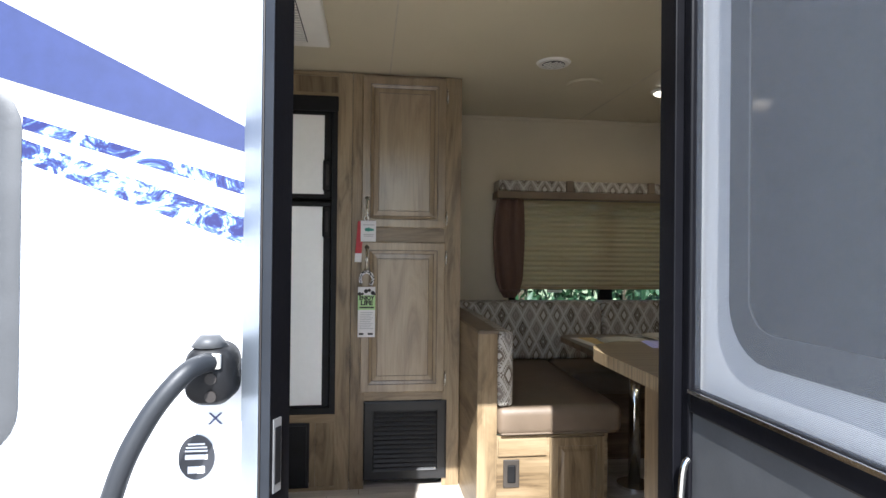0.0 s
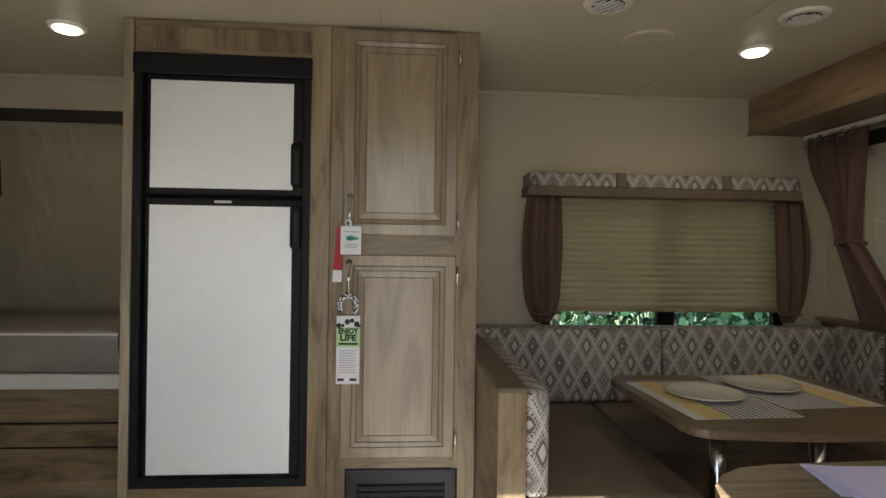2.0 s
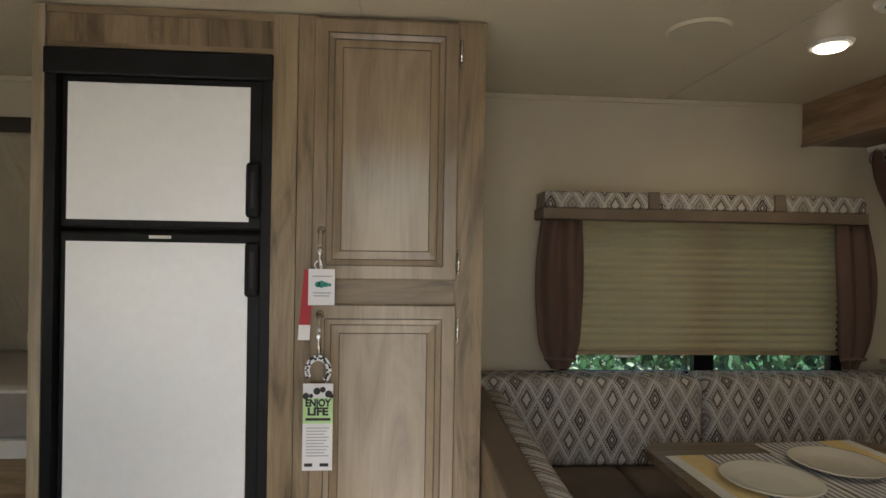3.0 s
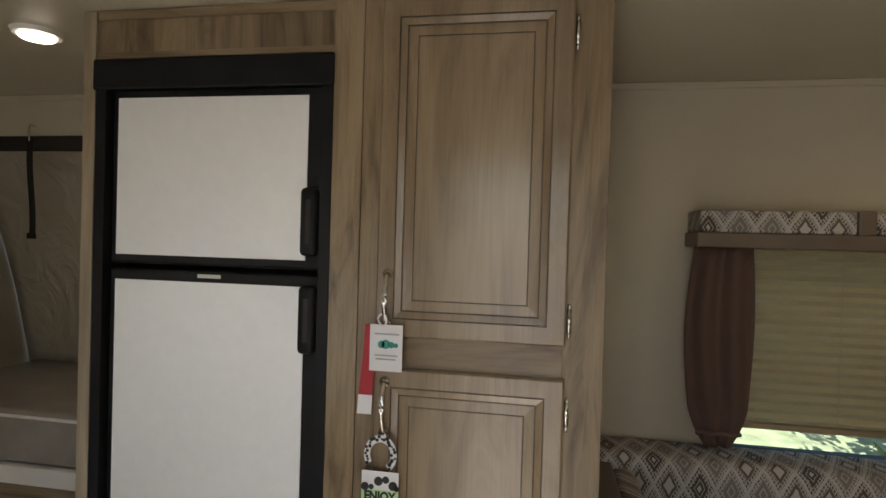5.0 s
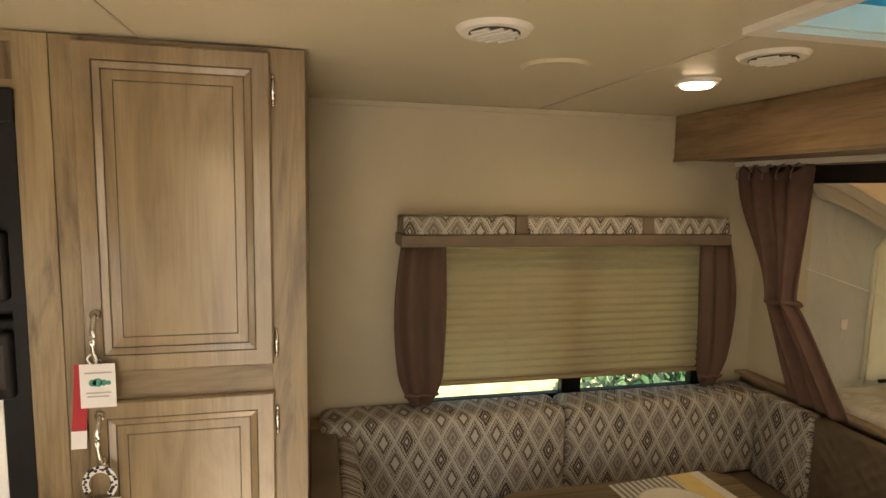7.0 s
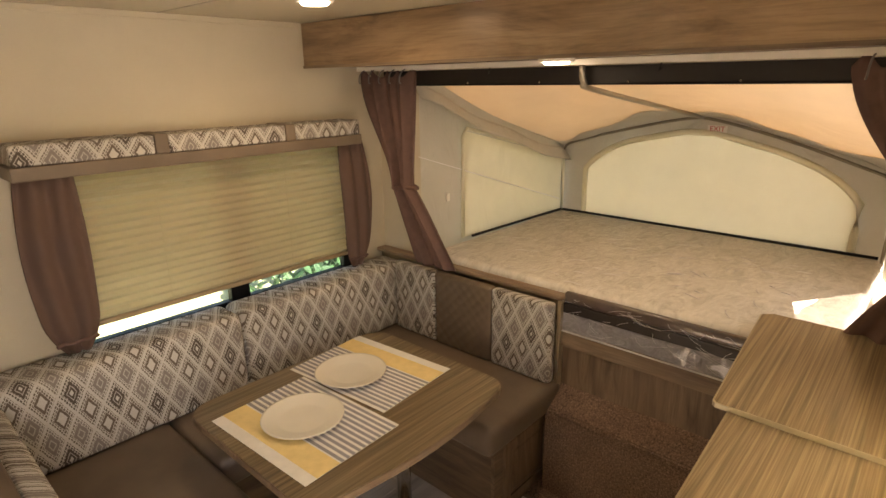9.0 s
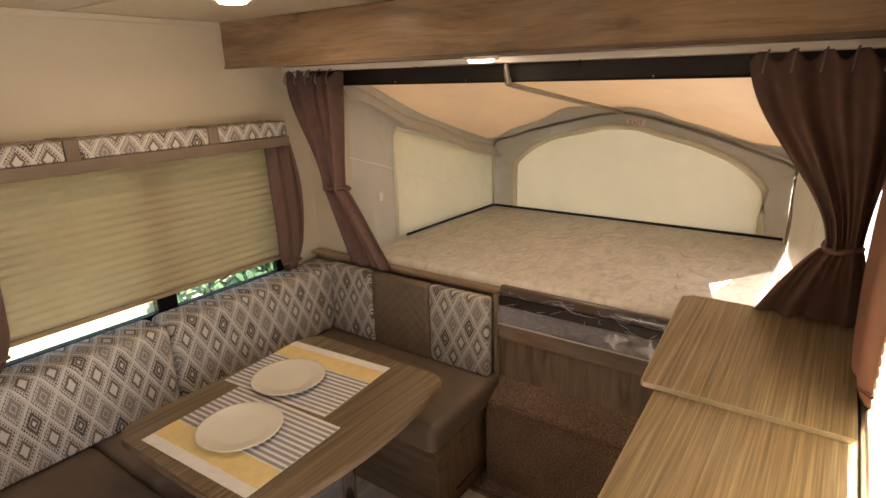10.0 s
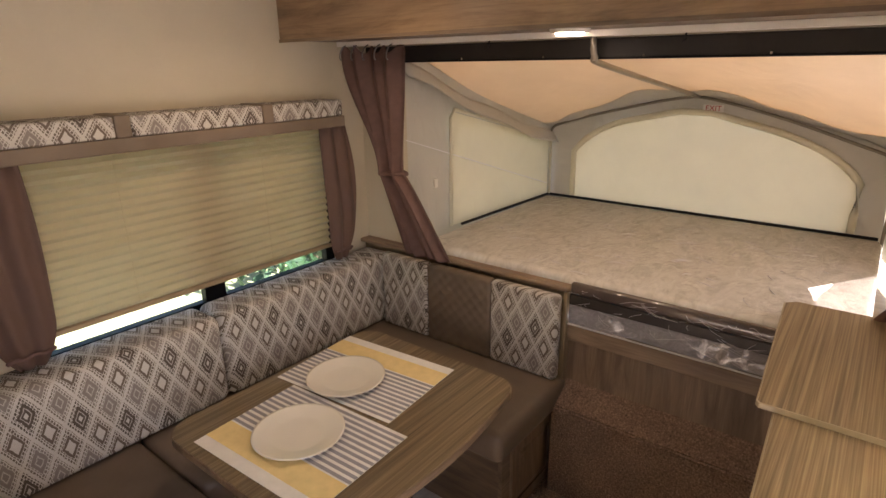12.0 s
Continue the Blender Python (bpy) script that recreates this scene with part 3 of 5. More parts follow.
structure("cornice_trim", bm, wall_paint, "slim cream trim along the ceiling line", "trim")
structure("carpet", box(2.20, XR, YN1, 2.36, FLOOR - 0.0055, FLOOR + 0.010, 0.003), brown_carpet, "speckled brown carpet in front of the bunk", "carpet")
structure("ground", box(-60, 60, -60, 80, -0.3, 0.0), gravel, "pale sunlit concrete yard", "ground")
structure("grass", box(-60, 60, 4.6, 79, -0.02, 0.02), lawn, "mown grass beyond the yard", "ground")

# ---- refrigerator tower ----
CF = 2.70
tower = thing("pantry_cabinet", (-0.15, 3.05, FLOOR), "tall greyish oak laminate cabinet holding fridge and pantry", "cabinet")
part("side_panel", box(0.450, 0.468, CF, YF0 - 0.002, FLOOR, CEIL - 0.003), oak_z, tower)
part("side_panel", box(-0.785, -0.765, CF, YF0 - 0.002, FLOOR, CEIL - 0.003), oak_z, tower)
part("stile", box(-0.785, -0.752, CF - 0.004, CF + 0.018, FLOOR, CEIL - 0.004, 0.001), lit_edge_oak, tower, "pale oak edge strip, lightened further as if lit")
part("stile", box(-0.137, -0.068, CF - 0.004, CF + 0.018, FLOOR, CEIL - 0.004, 0.001), oak_z, tower)
part("stile", box(-0.066, 0.003, CF - 0.004, CF + 0.018, FLOOR, CEIL - 0.004, 0.001), oak_z, tower)
part("stile", box(0.385, 0.468, CF - 0.004, CF + 0.018, FLOOR, CEIL - 0.004, 0.001), oak_z, tower)
part("rail", box(-0.748, -0.137, CF - 0.003, CF + 0.018, 2.575, CEIL - 0.004), oak_x, tower)
part("rail", box(-0.748, -0.137, CF - 0.003, CF + 0.018, 2.475, 2.495), oak_x, tower)
part("top_panel", box(-0.748, -0.137, CF + 0.003, CF + 0.016, 2.495, 2.575), oak_z, tower, "recessed oak strip above the fridge")
part("rail", box(0.003, 0.385, CF - 0.003, CF + 0.018, 1.76, 1.87), oak_x, tower)
part("rail", box(0.003, 0.385, CF - 0.003, CF + 0.018, 1.005, 1.07), oak_x, tower)
# Dark oak here paints in the shade along the tower's top.
part("rail", box(0.003, 0.385, CF - 0.003, CF + 0.018, 2.57, CEIL - 0.004), dark_x, tower)
part("rail", box(-0.748, -0.137, CF - 0.003, CF + 0.018, 0.905, 0.947), oak_x, tower)
part("rail", box(-0.748, -0.137, CF - 0.003, CF + 0.018, FLOOR, 0.60), oak_x, tower)
part("mid_stile", box(-0.255, -0.229, CF - 0.003, CF + 0.018, 0.60, 0.905), oak_z, tower)
part("lower_panel", box(-0.229, -0.137, CF + 0.004, CF + 0.016, 0.60, 0.905), oak_z, tower, "recessed oak panel")
part("lower_panel", box(-0.748, -0.59, CF + 0.002, CF + 0.016, 0.60, 0.905), oak_z, tower)
part("back_fill", box(-0.76, 0.445, CF + 0.10, CF + 0.12, FLOOR, CEIL - 0.01), black_plastic, tower)
DOORP = [(0.0, 0.004, 0), (0.0, 0.019, 0), (0.004, 0.023, 0), (0.039, 0.023, 0), (0.0395, 0.0205, 1), (0.0415, 0.0205, 1), (0.0425, 0.0225, 0), (0.056, 0.0195, 0), (0.0565, 0.017, 1),
         (0.0585, 0.017, 1), (0.0595, 0.018, 0), (0.080, 0.0195, 0), (0.0805, 0.018, 1), (0.082, 0.018, 1), (0.083, 0.0195, 0)]


def cabinet_handle(x, z, parent):
    body = smooth_path([(x, CF - 0.024, z + 0.055), (x, CF - 0.036, z + 0.050), (x, CF - 0.050, z + 0.02), (x, CF - 0.050, z - 0.02), (x, CF - 0.036, z - 0.050), (x, CF - 0.024, z - 0.055)], 4)
    bm = tube(body, 0.006, 10)
    for s in (1, -1):
        cyl(x, z + s * 0.055, CF - 0.032, CF - 0.0235, 0.011, "y", 16, bm=bm)
    part("handle", bm, chrome, parent, "bowed satin-nickel pull", True)


def hinge(x, z, parent):
    bm = box(x - 0.005, x + 0.005, CF - 0.012, CF - 0.004, z - 0.028, z + 0.028, 0.003)
    cyl(x, CF - 0.012, z - 0.024, z + 0.024, 0.005, "z", 10, bm=bm)
    for s in (1, -1):
        cyl(x, CF - 0.012, z + s * 0.03 - 0.006, z + s * 0.03 + 0.006, 0.003, "z", 8, bm=bm)
    part("hinge", bm, chrome, parent, "", True)


for z0, z1, hz, hs in ((1.848, 2.583, 1.93, (2.50, 1.90)), (1.048, 1.778, 1.695, (1.705, 1.11))):
    d = part("door", rings_panel(-0.020, 0.390, z0, z1, CF, DOORP), [door_wood, glaze], tower, "raised-panel oak door with dark glazed grooves")
    cabinet_handle(0.008, hz, d)
    for z in hs:
        hinge(0.396, z, d)

# louvred furnace grille
grille = thing("furnace_grille", (0.2, CF, 0.62), "black louvred furnace grille at floor level", "grille")
bm = rings_panel(0.0, 0.405, 0.622, 1.003, CF, [(0.0, 0.004, 0), (0.0, 0.012, 0), (0.008, 0.014, 0), (0.045, 0.014, 0), (0.047, 0.006, 0), (0.05, 0.005, 0)])
part("frame", bm, grille_black, grille)
for k in range(13):
    z = 0.672 + k * 0.0222
    bm = box(0.05, 0.355, CF - 0.020, CF - 0.016, z - 0.008, z + 0.008, 0.0015)
    bmesh.ops.rotate(bm, verts=bm.verts, cent=(0.2, CF - 0.017, z), matrix=Matrix.Rotation(radians(-32), 3, "X"))
    part("louvre", bm, grille_black, grille)

# access door under the fridge
hatch = thing("access_hatch", (-0.42, CF, 0.6), "black access door with a small round lock", "hatch")
part("panel", rings_panel(-0.585, -0.256, 0.598, 0.908, CF, [(0.0, 0.004, 0), (0.0, 0.010, 0), (0.012, 0.012, 0), (0.014, 0.008, 0), (0.02, 0.008, 0)]), black_plastic, hatch)
part("lock", cyl(-0.537, 0.792, CF - 0.016, CF - 0.008, 0.013, "y", 24), chrome, hatch, "round chrome lock")

# fridge
fridge = thing("refrigerator", (-0.44, CF, 0.95), "two-door refrigerator, pale grey panels in a black frame", "refrigerator")
FX0, FX1, FZ0, FZ1 = -0.748, -0.137, 0.947, 2.475
bm = grid_slab((FX0, FX1), (FZ0, FZ1), [(FX0 + 0.028, FX1 - 0.026, FZ0 + 0.03, FZ1 - 0.06)], CF - 0.006, CF + 0.07, "y")
part("frame", bm, black_plastic, fridge)
part("top_cap", box(FX0 - 0.004, FX1 + 0.003, CF - 0.014, CF - 0.0062, FZ1 - 0.072, FZ1 + 0.002, 0.005), black_plastic, fridge, "black vented cap")
for z0, z1 in ((1.984, 2.410), (0.966, 1.972)):
    d = part("door", box(-0.716, -0.166, CF + 0.014, CF + 0.06, z0, z1, 0.006), black_plastic, fridge, "black-edged door")
    top = 2.388 if z0 > 1.5 else 1.945
    part("door_panel", box(-0.698, -0.202, CF + 0.010, CF + 0.0138, z0 + 0.022, top, 0.001), fridge_white, d, "pale grey satin panel")
    zc = 2.095 if z0 > 1.5 else 1.872
    hb = box(-0.206, -0.166, CF - 0.020, CF + 0.013, zc - 0.078, zc + 0.078, 0.012, 3)
    part("handle", hb, black_plastic, d, "moulded black grip handle", True)
    part("grip_slot", box(-0.190, -0.178, CF - 0.022, CF - 0.0185, zc - 0.05, zc + 0.05, 0.0015), rubber, d)
    for zz in (z0 + 0.11, z1 - 0.11):
        part("hinge_pin", box(-0.735, -0.728, CF + 0.004, CF + 0.008, zz - 0.008, zz + 0.008, 0.001), chrome, d)
part("badge", box(-0.475, -0.415, CF + 0.0105, CF + 0.0137, 1.955, 1.964, 0.001), white_plastic, fridge, "small white nameplate bar")

# hang tags on the pantry pulls
tag1 = thing("hang_tag", (0.01, CF - 0.05, 1.74), "white card tag with red strip hung on the upper pull", "tag")
part("string", tube(smooth_path([(0.008, CF - 0.050, 1.905), (-0.006, CF - 0.048, 1.89), (0.006, CF - 0.046, 1.872), (0.014, CF - 0.05, 1.888), (0.008, CF - 0.052, 1.905)], 4), 0.0022, 6), paper, tag1)
part("red_strip", sheet(lambda u, v: (lerp(-0.036, -0.006, u) - 0.012 * v, CF - 0.040 + 0.004 * math.sin(3 * v), lerp(1.876, 1.72, v)), 3, 8), red_card, tag1, "red printed strip")
part("strip_end", sheet(lambda u, v: (lerp(-0.048, -0.016, u) - 0.002 * v, CF - 0.0405, lerp(1.722, 1.68, v)), 2, 3), paper, tag1, "white end of the strip")
part("card", box(-0.022, 0.050, CF - 0.050, CF - 0.0487, 1.778, 1.878), paper, tag1, "white printed card")
for k, (a, b_) in enumerate(((-0.012, 0.043), (-0.010, 0.04), (-0.008, 0.036))):
    z = (1.858, 1.812, 1.804)[k]
    part("print_line", box(a, b_, CF - 0.0509, CF - 0.0501, z - 0.0016, z + 0.0016), grey_ink, tag1)
bm = bmesh.new()
for a, r in ((0.004, 0.008), (0.014, 0.010), (0.026, 0.007), (0.036, 0.005)):
    cyl(a, 1.833 + r * 0.3, CF - 0.0511, CF - 0.0502, r, "y", 14, bm=bm)
part("print_mark", bm, teal_print, tag1)
tag2 = thing("door_hanger", (0.008, CF - 0.05, 1.32), "printed door hanger with looped top on the lower pull", "tag")
loop = [(0.008 + 0.031 * math.sin(a), CF - 0.049, 1.598 + 0.036 * math.cos(a)) for a in [radians(-125 + 270 * k / 20) for k in range(21)]]
bm = bmesh.new()
q = [[bm.verts.new((0.008 + (p[0] - 0.008) * s, p[1], 1.598 + (p[2] - 1.598) * s)) for s in (0.74, 1.18)] for p in loop]
for a, b_ in zip(q, q[1:]):
    bm.faces.new((a[0], b_[0], b_[1], a[1]))
hang = part("loop", bm, paper, tag2, "white loop with a dark leafy print")
bm = bmesh.new()
for k in range(26):
    a = radians(-120 + 260 * k / 25)
    r = random.uniform(0.8, 1.12)
    cyl(0.008 + 0.031 * r * math.sin(a), 1.598 + 0.036 * r * math.cos(a), CF - 0.0505, CF - 0.0495, random.uniform(0.0022, 0.0048), "y", 6, bm=bm)
part("loop_print", bm, ink, tag2)
card = part("card", box(-0.032, 0.050, CF - 0.050, CF - 0.0488, 1.322, 1.562), paper, tag2, "white printed card")
part("green_band", box(-0.0318, 0.0498, CF - 0.0506, CF - 0.0501, 1.452, 1.522), green_card, card, "lime green band")
bm = bmesh.new()
for x, r in ((-0.024, 0.009), (-0.010, 0.006), (0.006, 0.010), (0.022, 0.008), (0.038, 0.010), (0.046, 0.006)):
    cyl(x, 1.536 + 0.01 * math.sin(x * 90), CF - 0.0515, CF - 0.0502, r, "y", 9, bm=bm)
part("leaf_print", bm, ink, card)
face = Matrix.Rotation(radians(90), 4, "X")
text("lettering", "ENJOY", 0.027, Matrix.Translation((0.009, CF - 0.0512, 1.508)) @ face, ink, card, "ENJOY in black capitals", 0.86, 0.0013)
text("lettering", "LIFE", 0.029, Matrix.Translation((0.009, CF - 0.0512, 1.484)) @ face, ink, card, "LIFE in black capitals", 1.15, 0.0013)
bm = box(-0.024, 0.044, CF - 0.0512, CF - 0.0507, 1.460, 1.467)
part("lettering_bar", bm, ink, card)
bm = bmesh.new()
for k in range(10):
    box(-0.022, 0.040 - 0.006 * (k % 3), CF - 0.0507, CF - 0.0501, 1.438 - k * 0.0085, 1.4405 - k * 0.0085, bm=bm)
part("print_line", bm, grey_ink, card)
for x0, x1 in ((-0.026, -0.004), (0.016, 0.040)):
    part("print_mark", box(x0, x1, CF - 0.0507, CF - 0.0501, 1.333, 1.342), ink, card)

# ---- far window, shade and valance ----
win = tagged(part("window_1", grid_slab(FARWIN[:2], FARWIN[2:], [(FARWIN[0] + 0.05, 1.512, FARWIN[2] + 0.03, FARWIN[3] - 0.04), (1.600, FARWIN[1] - 0.05, FARWIN[2] + 0.03, FARWIN[3] - 0.04)], YF0 + 0.012, YF1 - 0.01, "y"), black_frame),
             "black-framed sliding window above the dinette", "window", kind="structure")
for a, b_ in ((FARWIN[0] + 0.04, 1.516), (1.596, FARWIN[1] - 0.04)):
    g = part("pane", box(a, b_, YF0 + 0.03, YF0 + 0.035, FARWIN[2] + 0.02, FARWIN[3] - 0.03), far_glass, win)
    g.visible_shadow = False
part("sticker", box(1.165, 1.265, YF0 + 0.0265, YF0 + 0.0285, 1.478, 1.494), paper, win, "small white sticker on the glass")
shade = thing("pleated_shade", (1.53, YF0 - 0.04, 1.5), "pleated cream window shade, lowered almost to the sill", "blind")


def pleats(x0, x1, z0, z1, y, depth, step, sag=0.0):
    n = int((z1 - z0) / step) * 2
    return sheet(lambda u, v: (lerp(x0, x1, u), y - depth * (round(v * n) % 2), lerp(z1, z0, v) - sag * u), 1, n)


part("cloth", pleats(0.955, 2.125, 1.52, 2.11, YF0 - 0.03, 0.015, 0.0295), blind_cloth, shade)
part("bottom_rail", box(0.955, 2.125, YF0 - 0.052, YF0 - 0.028, 1.503, 1.521, 0.004), plain("tan_rail", (0.30, 0.22, 0.13), 0.5), shade, "tan bottom rail")
for x in (1.24, 1.80):
    part("cord", tube([(x, YF0 - 0.047, 2.1), (x, YF0 - 0.047, 1.52)], 0.0012, 6), blind_cloth, shade)
val = thing("window_valance", (1.48, 3.36, 2.07), "padded valance in diamond cloth with brown bands", "valance")
VY = 3.285
for x0, x1 in ((0.797, 1.222), (1.272, 1.755), (1.803, 2.156)):
    part("cloth_panel", box(x0, x1, VY, YF0 - 0.001, 2.112, 2.178, 0.008, 3), ikat_valance, val)
for x0, x1 in ((1.2225, 1.2715), (1.7555, 1.8025)):
    part("band", box(x0, x1, VY - 0.003, YF0 - 0.001, 2.110, 2.181, 0.006), brown_seat, val, "brown leatherette band")
part("lower_strip", box(0.790, 2.163, VY - 0.002, YF0 - 0.001, 2.066, 2.111, 0.004), brown_seat, val, "brown leatherette strip")


def window_drape(x0, x1, side):
    """A short drape tied in at its foot: full at the middle, gathered below."""
    def at(u, v):
        wide = 1.0 + 0.16 * math.sin(math.pi * min(1, v * 1.15)) - 0.55 * max(0, (v - 0.78) / 0.22) ** 2
        mid = (x0 + x1) / 2 + side * 0.012 * math.sin(math.pi * v)
        x = mid + (u - 0.5) * (x1 - x0) * wide
        y = 3.335 + 0.013 * math.sin(u * 15 + 0.6 * math.sin(5 * v)) * (1 - 0.3 * v) - 0.02 * math.sin(math.pi * v)
        return (x, y, lerp(2.075, 1.455, v))
    ob = thing("window_drape", ((x0 + x1) / 2, 3.34, 1.455), "brown gathered drape at the window's side", "curtain", "window drapes")
    thicken(part("cloth", sheet(at, 40, 30), dark_curtain, ob, smooth=True), 0.004)
    part("gather_band", tube([(at(k / 8, 0.93)[0], at(k / 8, 0.93)[1] - 0.012, at(k / 8, 0.93)[2]) for k in range(9)], 0.007, 8), curtain_cloth, ob, "", True)


window_drape(0.797, 0.968, -1)
window_drape(2.055, 2.212, 1)

# ---- dinette ----
SEAT = 1.085
left_bench = thing("dinette_bench", (0.77, 2.8, FLOOR), "oak bench with brown cushion beside the pantry", "bench", "dinette seating")
part("end_panel", box(0.472, 0.556, 2.240, 2.262, FLOOR, 1.392, 0.002), oak_z, left_bench)
part("back_panel", box(0.472, 0.50, 2.262, YF0 - 0.002, FLOOR, 1.392), oak_y, left_bench)
part("cap", box(0.470, 0.560, 2.232, 3.30, 1.392, 1.408, 0.006), brown_seat, left_bench, "brown padded cap")
part("box_front", box(0.556, 1.05, 2.262, 2.278, FLOOR, 0.957), oak_x, left_bench)
part("box_side", box(1.034, 1.05, 2.278, YF0 - 0.2, FLOOR, 0.957), oak_y, left_bench)
part("cabinet_door", rings_panel(0.79, 1.03, FLOOR + 0.03, 0.948, 2.262, [(0.0, 0.0, 0), (0.0, 0.014, 0), (0.035, 0.016, 0), (0.038, 0.010, 1), (0.05, 0.010, 0), (0.062, 0.014, 0)]), [oak_z, glaze], left_bench, "oak raised-panel door")
part("drawer_front", box(0.565, 0.775, 2.250, 2.2615, 0.875, 0.948, 0.002), oak_x, left_bench)
seat = part("seat_cushion", box(0.556, 1.110, 2.236, 3.30, 0.958, SEAT, 0.035, 4), brown_seat, left_bench, "brown leatherette cushion", True)
part("piping", tube([(0.575, 2.240, 0.972), (1.09, 2.240, 0.972)], 0.004, 8), brown_seat, seat)
part("back_cushion", box(0.556, 0.625, 2.236, 3.235, SEAT, 1.402, 0.022, 4), ikat_y, left_bench, "diamond-pattern back cushion", True)
part("cushion_top", box(0.500, 0.556, 2.263, 3.24, 1.36, 1.3915, 0.004), brown_seat, left_bench)
outlet = thing("power_outlet", (0.62, 2.262, 0.8), "brown double power outlet on the bench front", "outlet")
part("plate", box(0.588, 0.658, 2.2535, 2.2615, 0.742, 0.860, 0.004), plain("brown_plate", (0.045, 0.038, 0.032), 0.4), outlet)
part("socket", box(0.606, 0.640, 2.250, 2.2534, 0.765, 0.837, 0.004), black_plastic, outlet)

back_bench = thing("dinette_back_seat", (1.5, 3.3, FLOOR), "long patterned backrest below the window", "bench", "dinette seating")
part("base", box(1.052, 1.955, 2.95, 2.966, FLOOR, 0.957), dark_x, back_bench)
part("seat_cushion", box(1.112, 1.86, 2.88, 3.32, 0.958, SEAT, 0.03, 3), brown_seat, back_bench, "brown leatherette cushion", True)
for x0, x1 in ((0.50, 1.449), (1.453, 2.395)):
    part("back_cushion", box(x0, x1, 3.245, YF0 - 0.004, SEAT, 1.435, 0.035, 4), ikat_x, back_bench, "diamond-pattern back cushion", True)

right_bench = thing("dinette_bench", (2.1, 2.85, FLOOR), "dark oak bench with brown cushion against the bunk", "bench", "dinette seating")
part("back_panel", box(2.388, 2.416, 2.285, YF0 - 0.004, FLOOR, 1.462, 0.002), oak_y, right_bench)
part("cap", box(2.352, 2.418, 2.278, YF0 - 0.004, 1.4625, 1.482, 0.006), dark_y, right_bench, "dark wooden cap rail")
part("end_post", box(2.352, 2.3875, 2.285, 2.30, 1.05, 1.462, 0.002), oak_z, right_bench)
part("box_front", box(1.960, 2.388, 2.325, 2.341, FLOOR, 0.957), dark_x, right_bench)
part("box_side", box(1.960, 1.976, 2.341, 2.94, FLOOR, 0.957), dark_y, right_bench)
part("cabinet_door", rings_panel(2.02, 2.35, FLOOR + 0.04, 0.93, 2.325, [(0.0, 0.0, 0), (0.0, 0.012, 0), (0.04, 0.014, 0), (0.043, 0.008, 1), (0.055, 0.008, 0), (0.066, 0.011, 0)]), [dark_z, glaze], right_bench, "dark raised-panel door")
part("seat_cushion", box(1.862, 2.388, 2.275, 3.32, 0.958, SEAT, 0.035, 4), brown_seat, right_bench, "brown leatherette cushion", True)
for y0, y1, m in ((2.300, 2.612, ikat_y), (2.614, 2.960, quilt), (2.962, 3.243, ikat_y)):
    part("back_cushion", box(2.300, 2.3515, y0, y1, SEAT, 1.455, 0.016, 3), m, right_bench, "quilted brown panel" if m is quilt else "diamond-pattern cushion", True)

TZ = 1.277
table = thing("dinette_table", (1.5, 2.6, FLOOR), "striped wood laminate table with rounded corners", "table")
part("tabletop", outline(round_rect(1.062, 1.935, 2.245, 2.975, 0.085, 7, 0.035), TZ - 0.028, TZ), zebra_table, table)
part("edge_band", outline(round_rect(1.059, 1.938, 2.242, 2.978, 0.086, 7, 0.035), TZ - 0.026, TZ - 0.003), dark_x, table)
for x in (1.34, 1.72):
    leg = part("leg", cyl(x, 2.60, FLOOR + 0.012, TZ - 0.029, 0.029), chrome, table, "chrome pedestal post", True)
    part("floor_socket", cyl(x, 2.60, FLOOR, FLOOR + 0.012, 0.085, n=32), chrome, leg)
    part("top_socket", cyl(x, 2.60, TZ - 0.040, TZ - 0.0285, 0.07, n=32), silver, leg)


def placemat(cx, cy, turn, flip):
    ob = thing("placemat", (cx, cy, TZ), "yellow, white and grey striped cotton placemat", "placemat", "placemats on the table")
    w, d = 0.372, 0.50
    t = Matrix.Translation((cx, cy, TZ + 0.001)) @ Matrix.Rotation(radians(turn), 4, "Z") @ Matrix.Diagonal((flip, 1, 1, 1))
    edges, x = [], -w / 2
    for width, m in [(0.040, white_cloth), (0.085, yellow_cloth), (0.006, white_cloth)] + [(0.0115, grey_cloth), (0.0102, white_cloth)] * 11:
        edges.append((x, min(x + width, w / 2), m))
        x += width
    for a, b_, k in [(-w / 2, w / 2, white_cloth)] + [e for e in edges if e[2] is not white_cloth and e[1] - e[0] > 0.002]:
        base = k is white_cloth
        bm = box(a, b_, -d / 2, d / 2, 0.0 if base else 0.0016, 0.0016 if base else 0.0022)
        bmesh.ops.transform(bm, matrix=t, verts=bm.verts)
        part("weave" if base else "yellow_band" if k is yellow_cloth else "grey_stripe", bm, k, ob)


placemat(1.290, 2.602, 2.5, 1)
placemat(1.668, 2.714, 4.5, -1)


def plate(cx, cy):
    ob = thing("plate", (cx, cy, TZ + 0.004), "plain white round dinner plate", "plate", "plates on the table")
    prof = [(0.0, 0.004), (0.075, 0.004), (0.085, 0.006), (0.128, 0.018), (0.135, 0.0195), (0.136, 0.017), (0.125, 0.011), (0.08, 0.0), (0.0, 0.0)]
    n = 56
    bm = sheet(lambda u, v: (cx + prof[round(v * 8)][0] * math.cos(u * math.tau), cy + prof[round(v * 8)][0] * math.sin(u * math.tau), TZ + 0.0035 + prof[round(v * 8)][1]), n, 8)
    bmesh.ops.remove_doubles(bm, verts=bm.verts, dist=0.0001)
    part("dish", bm, china, ob, smooth=True)


plate(1.299, 2.621)
plate(1.595, 2.739)

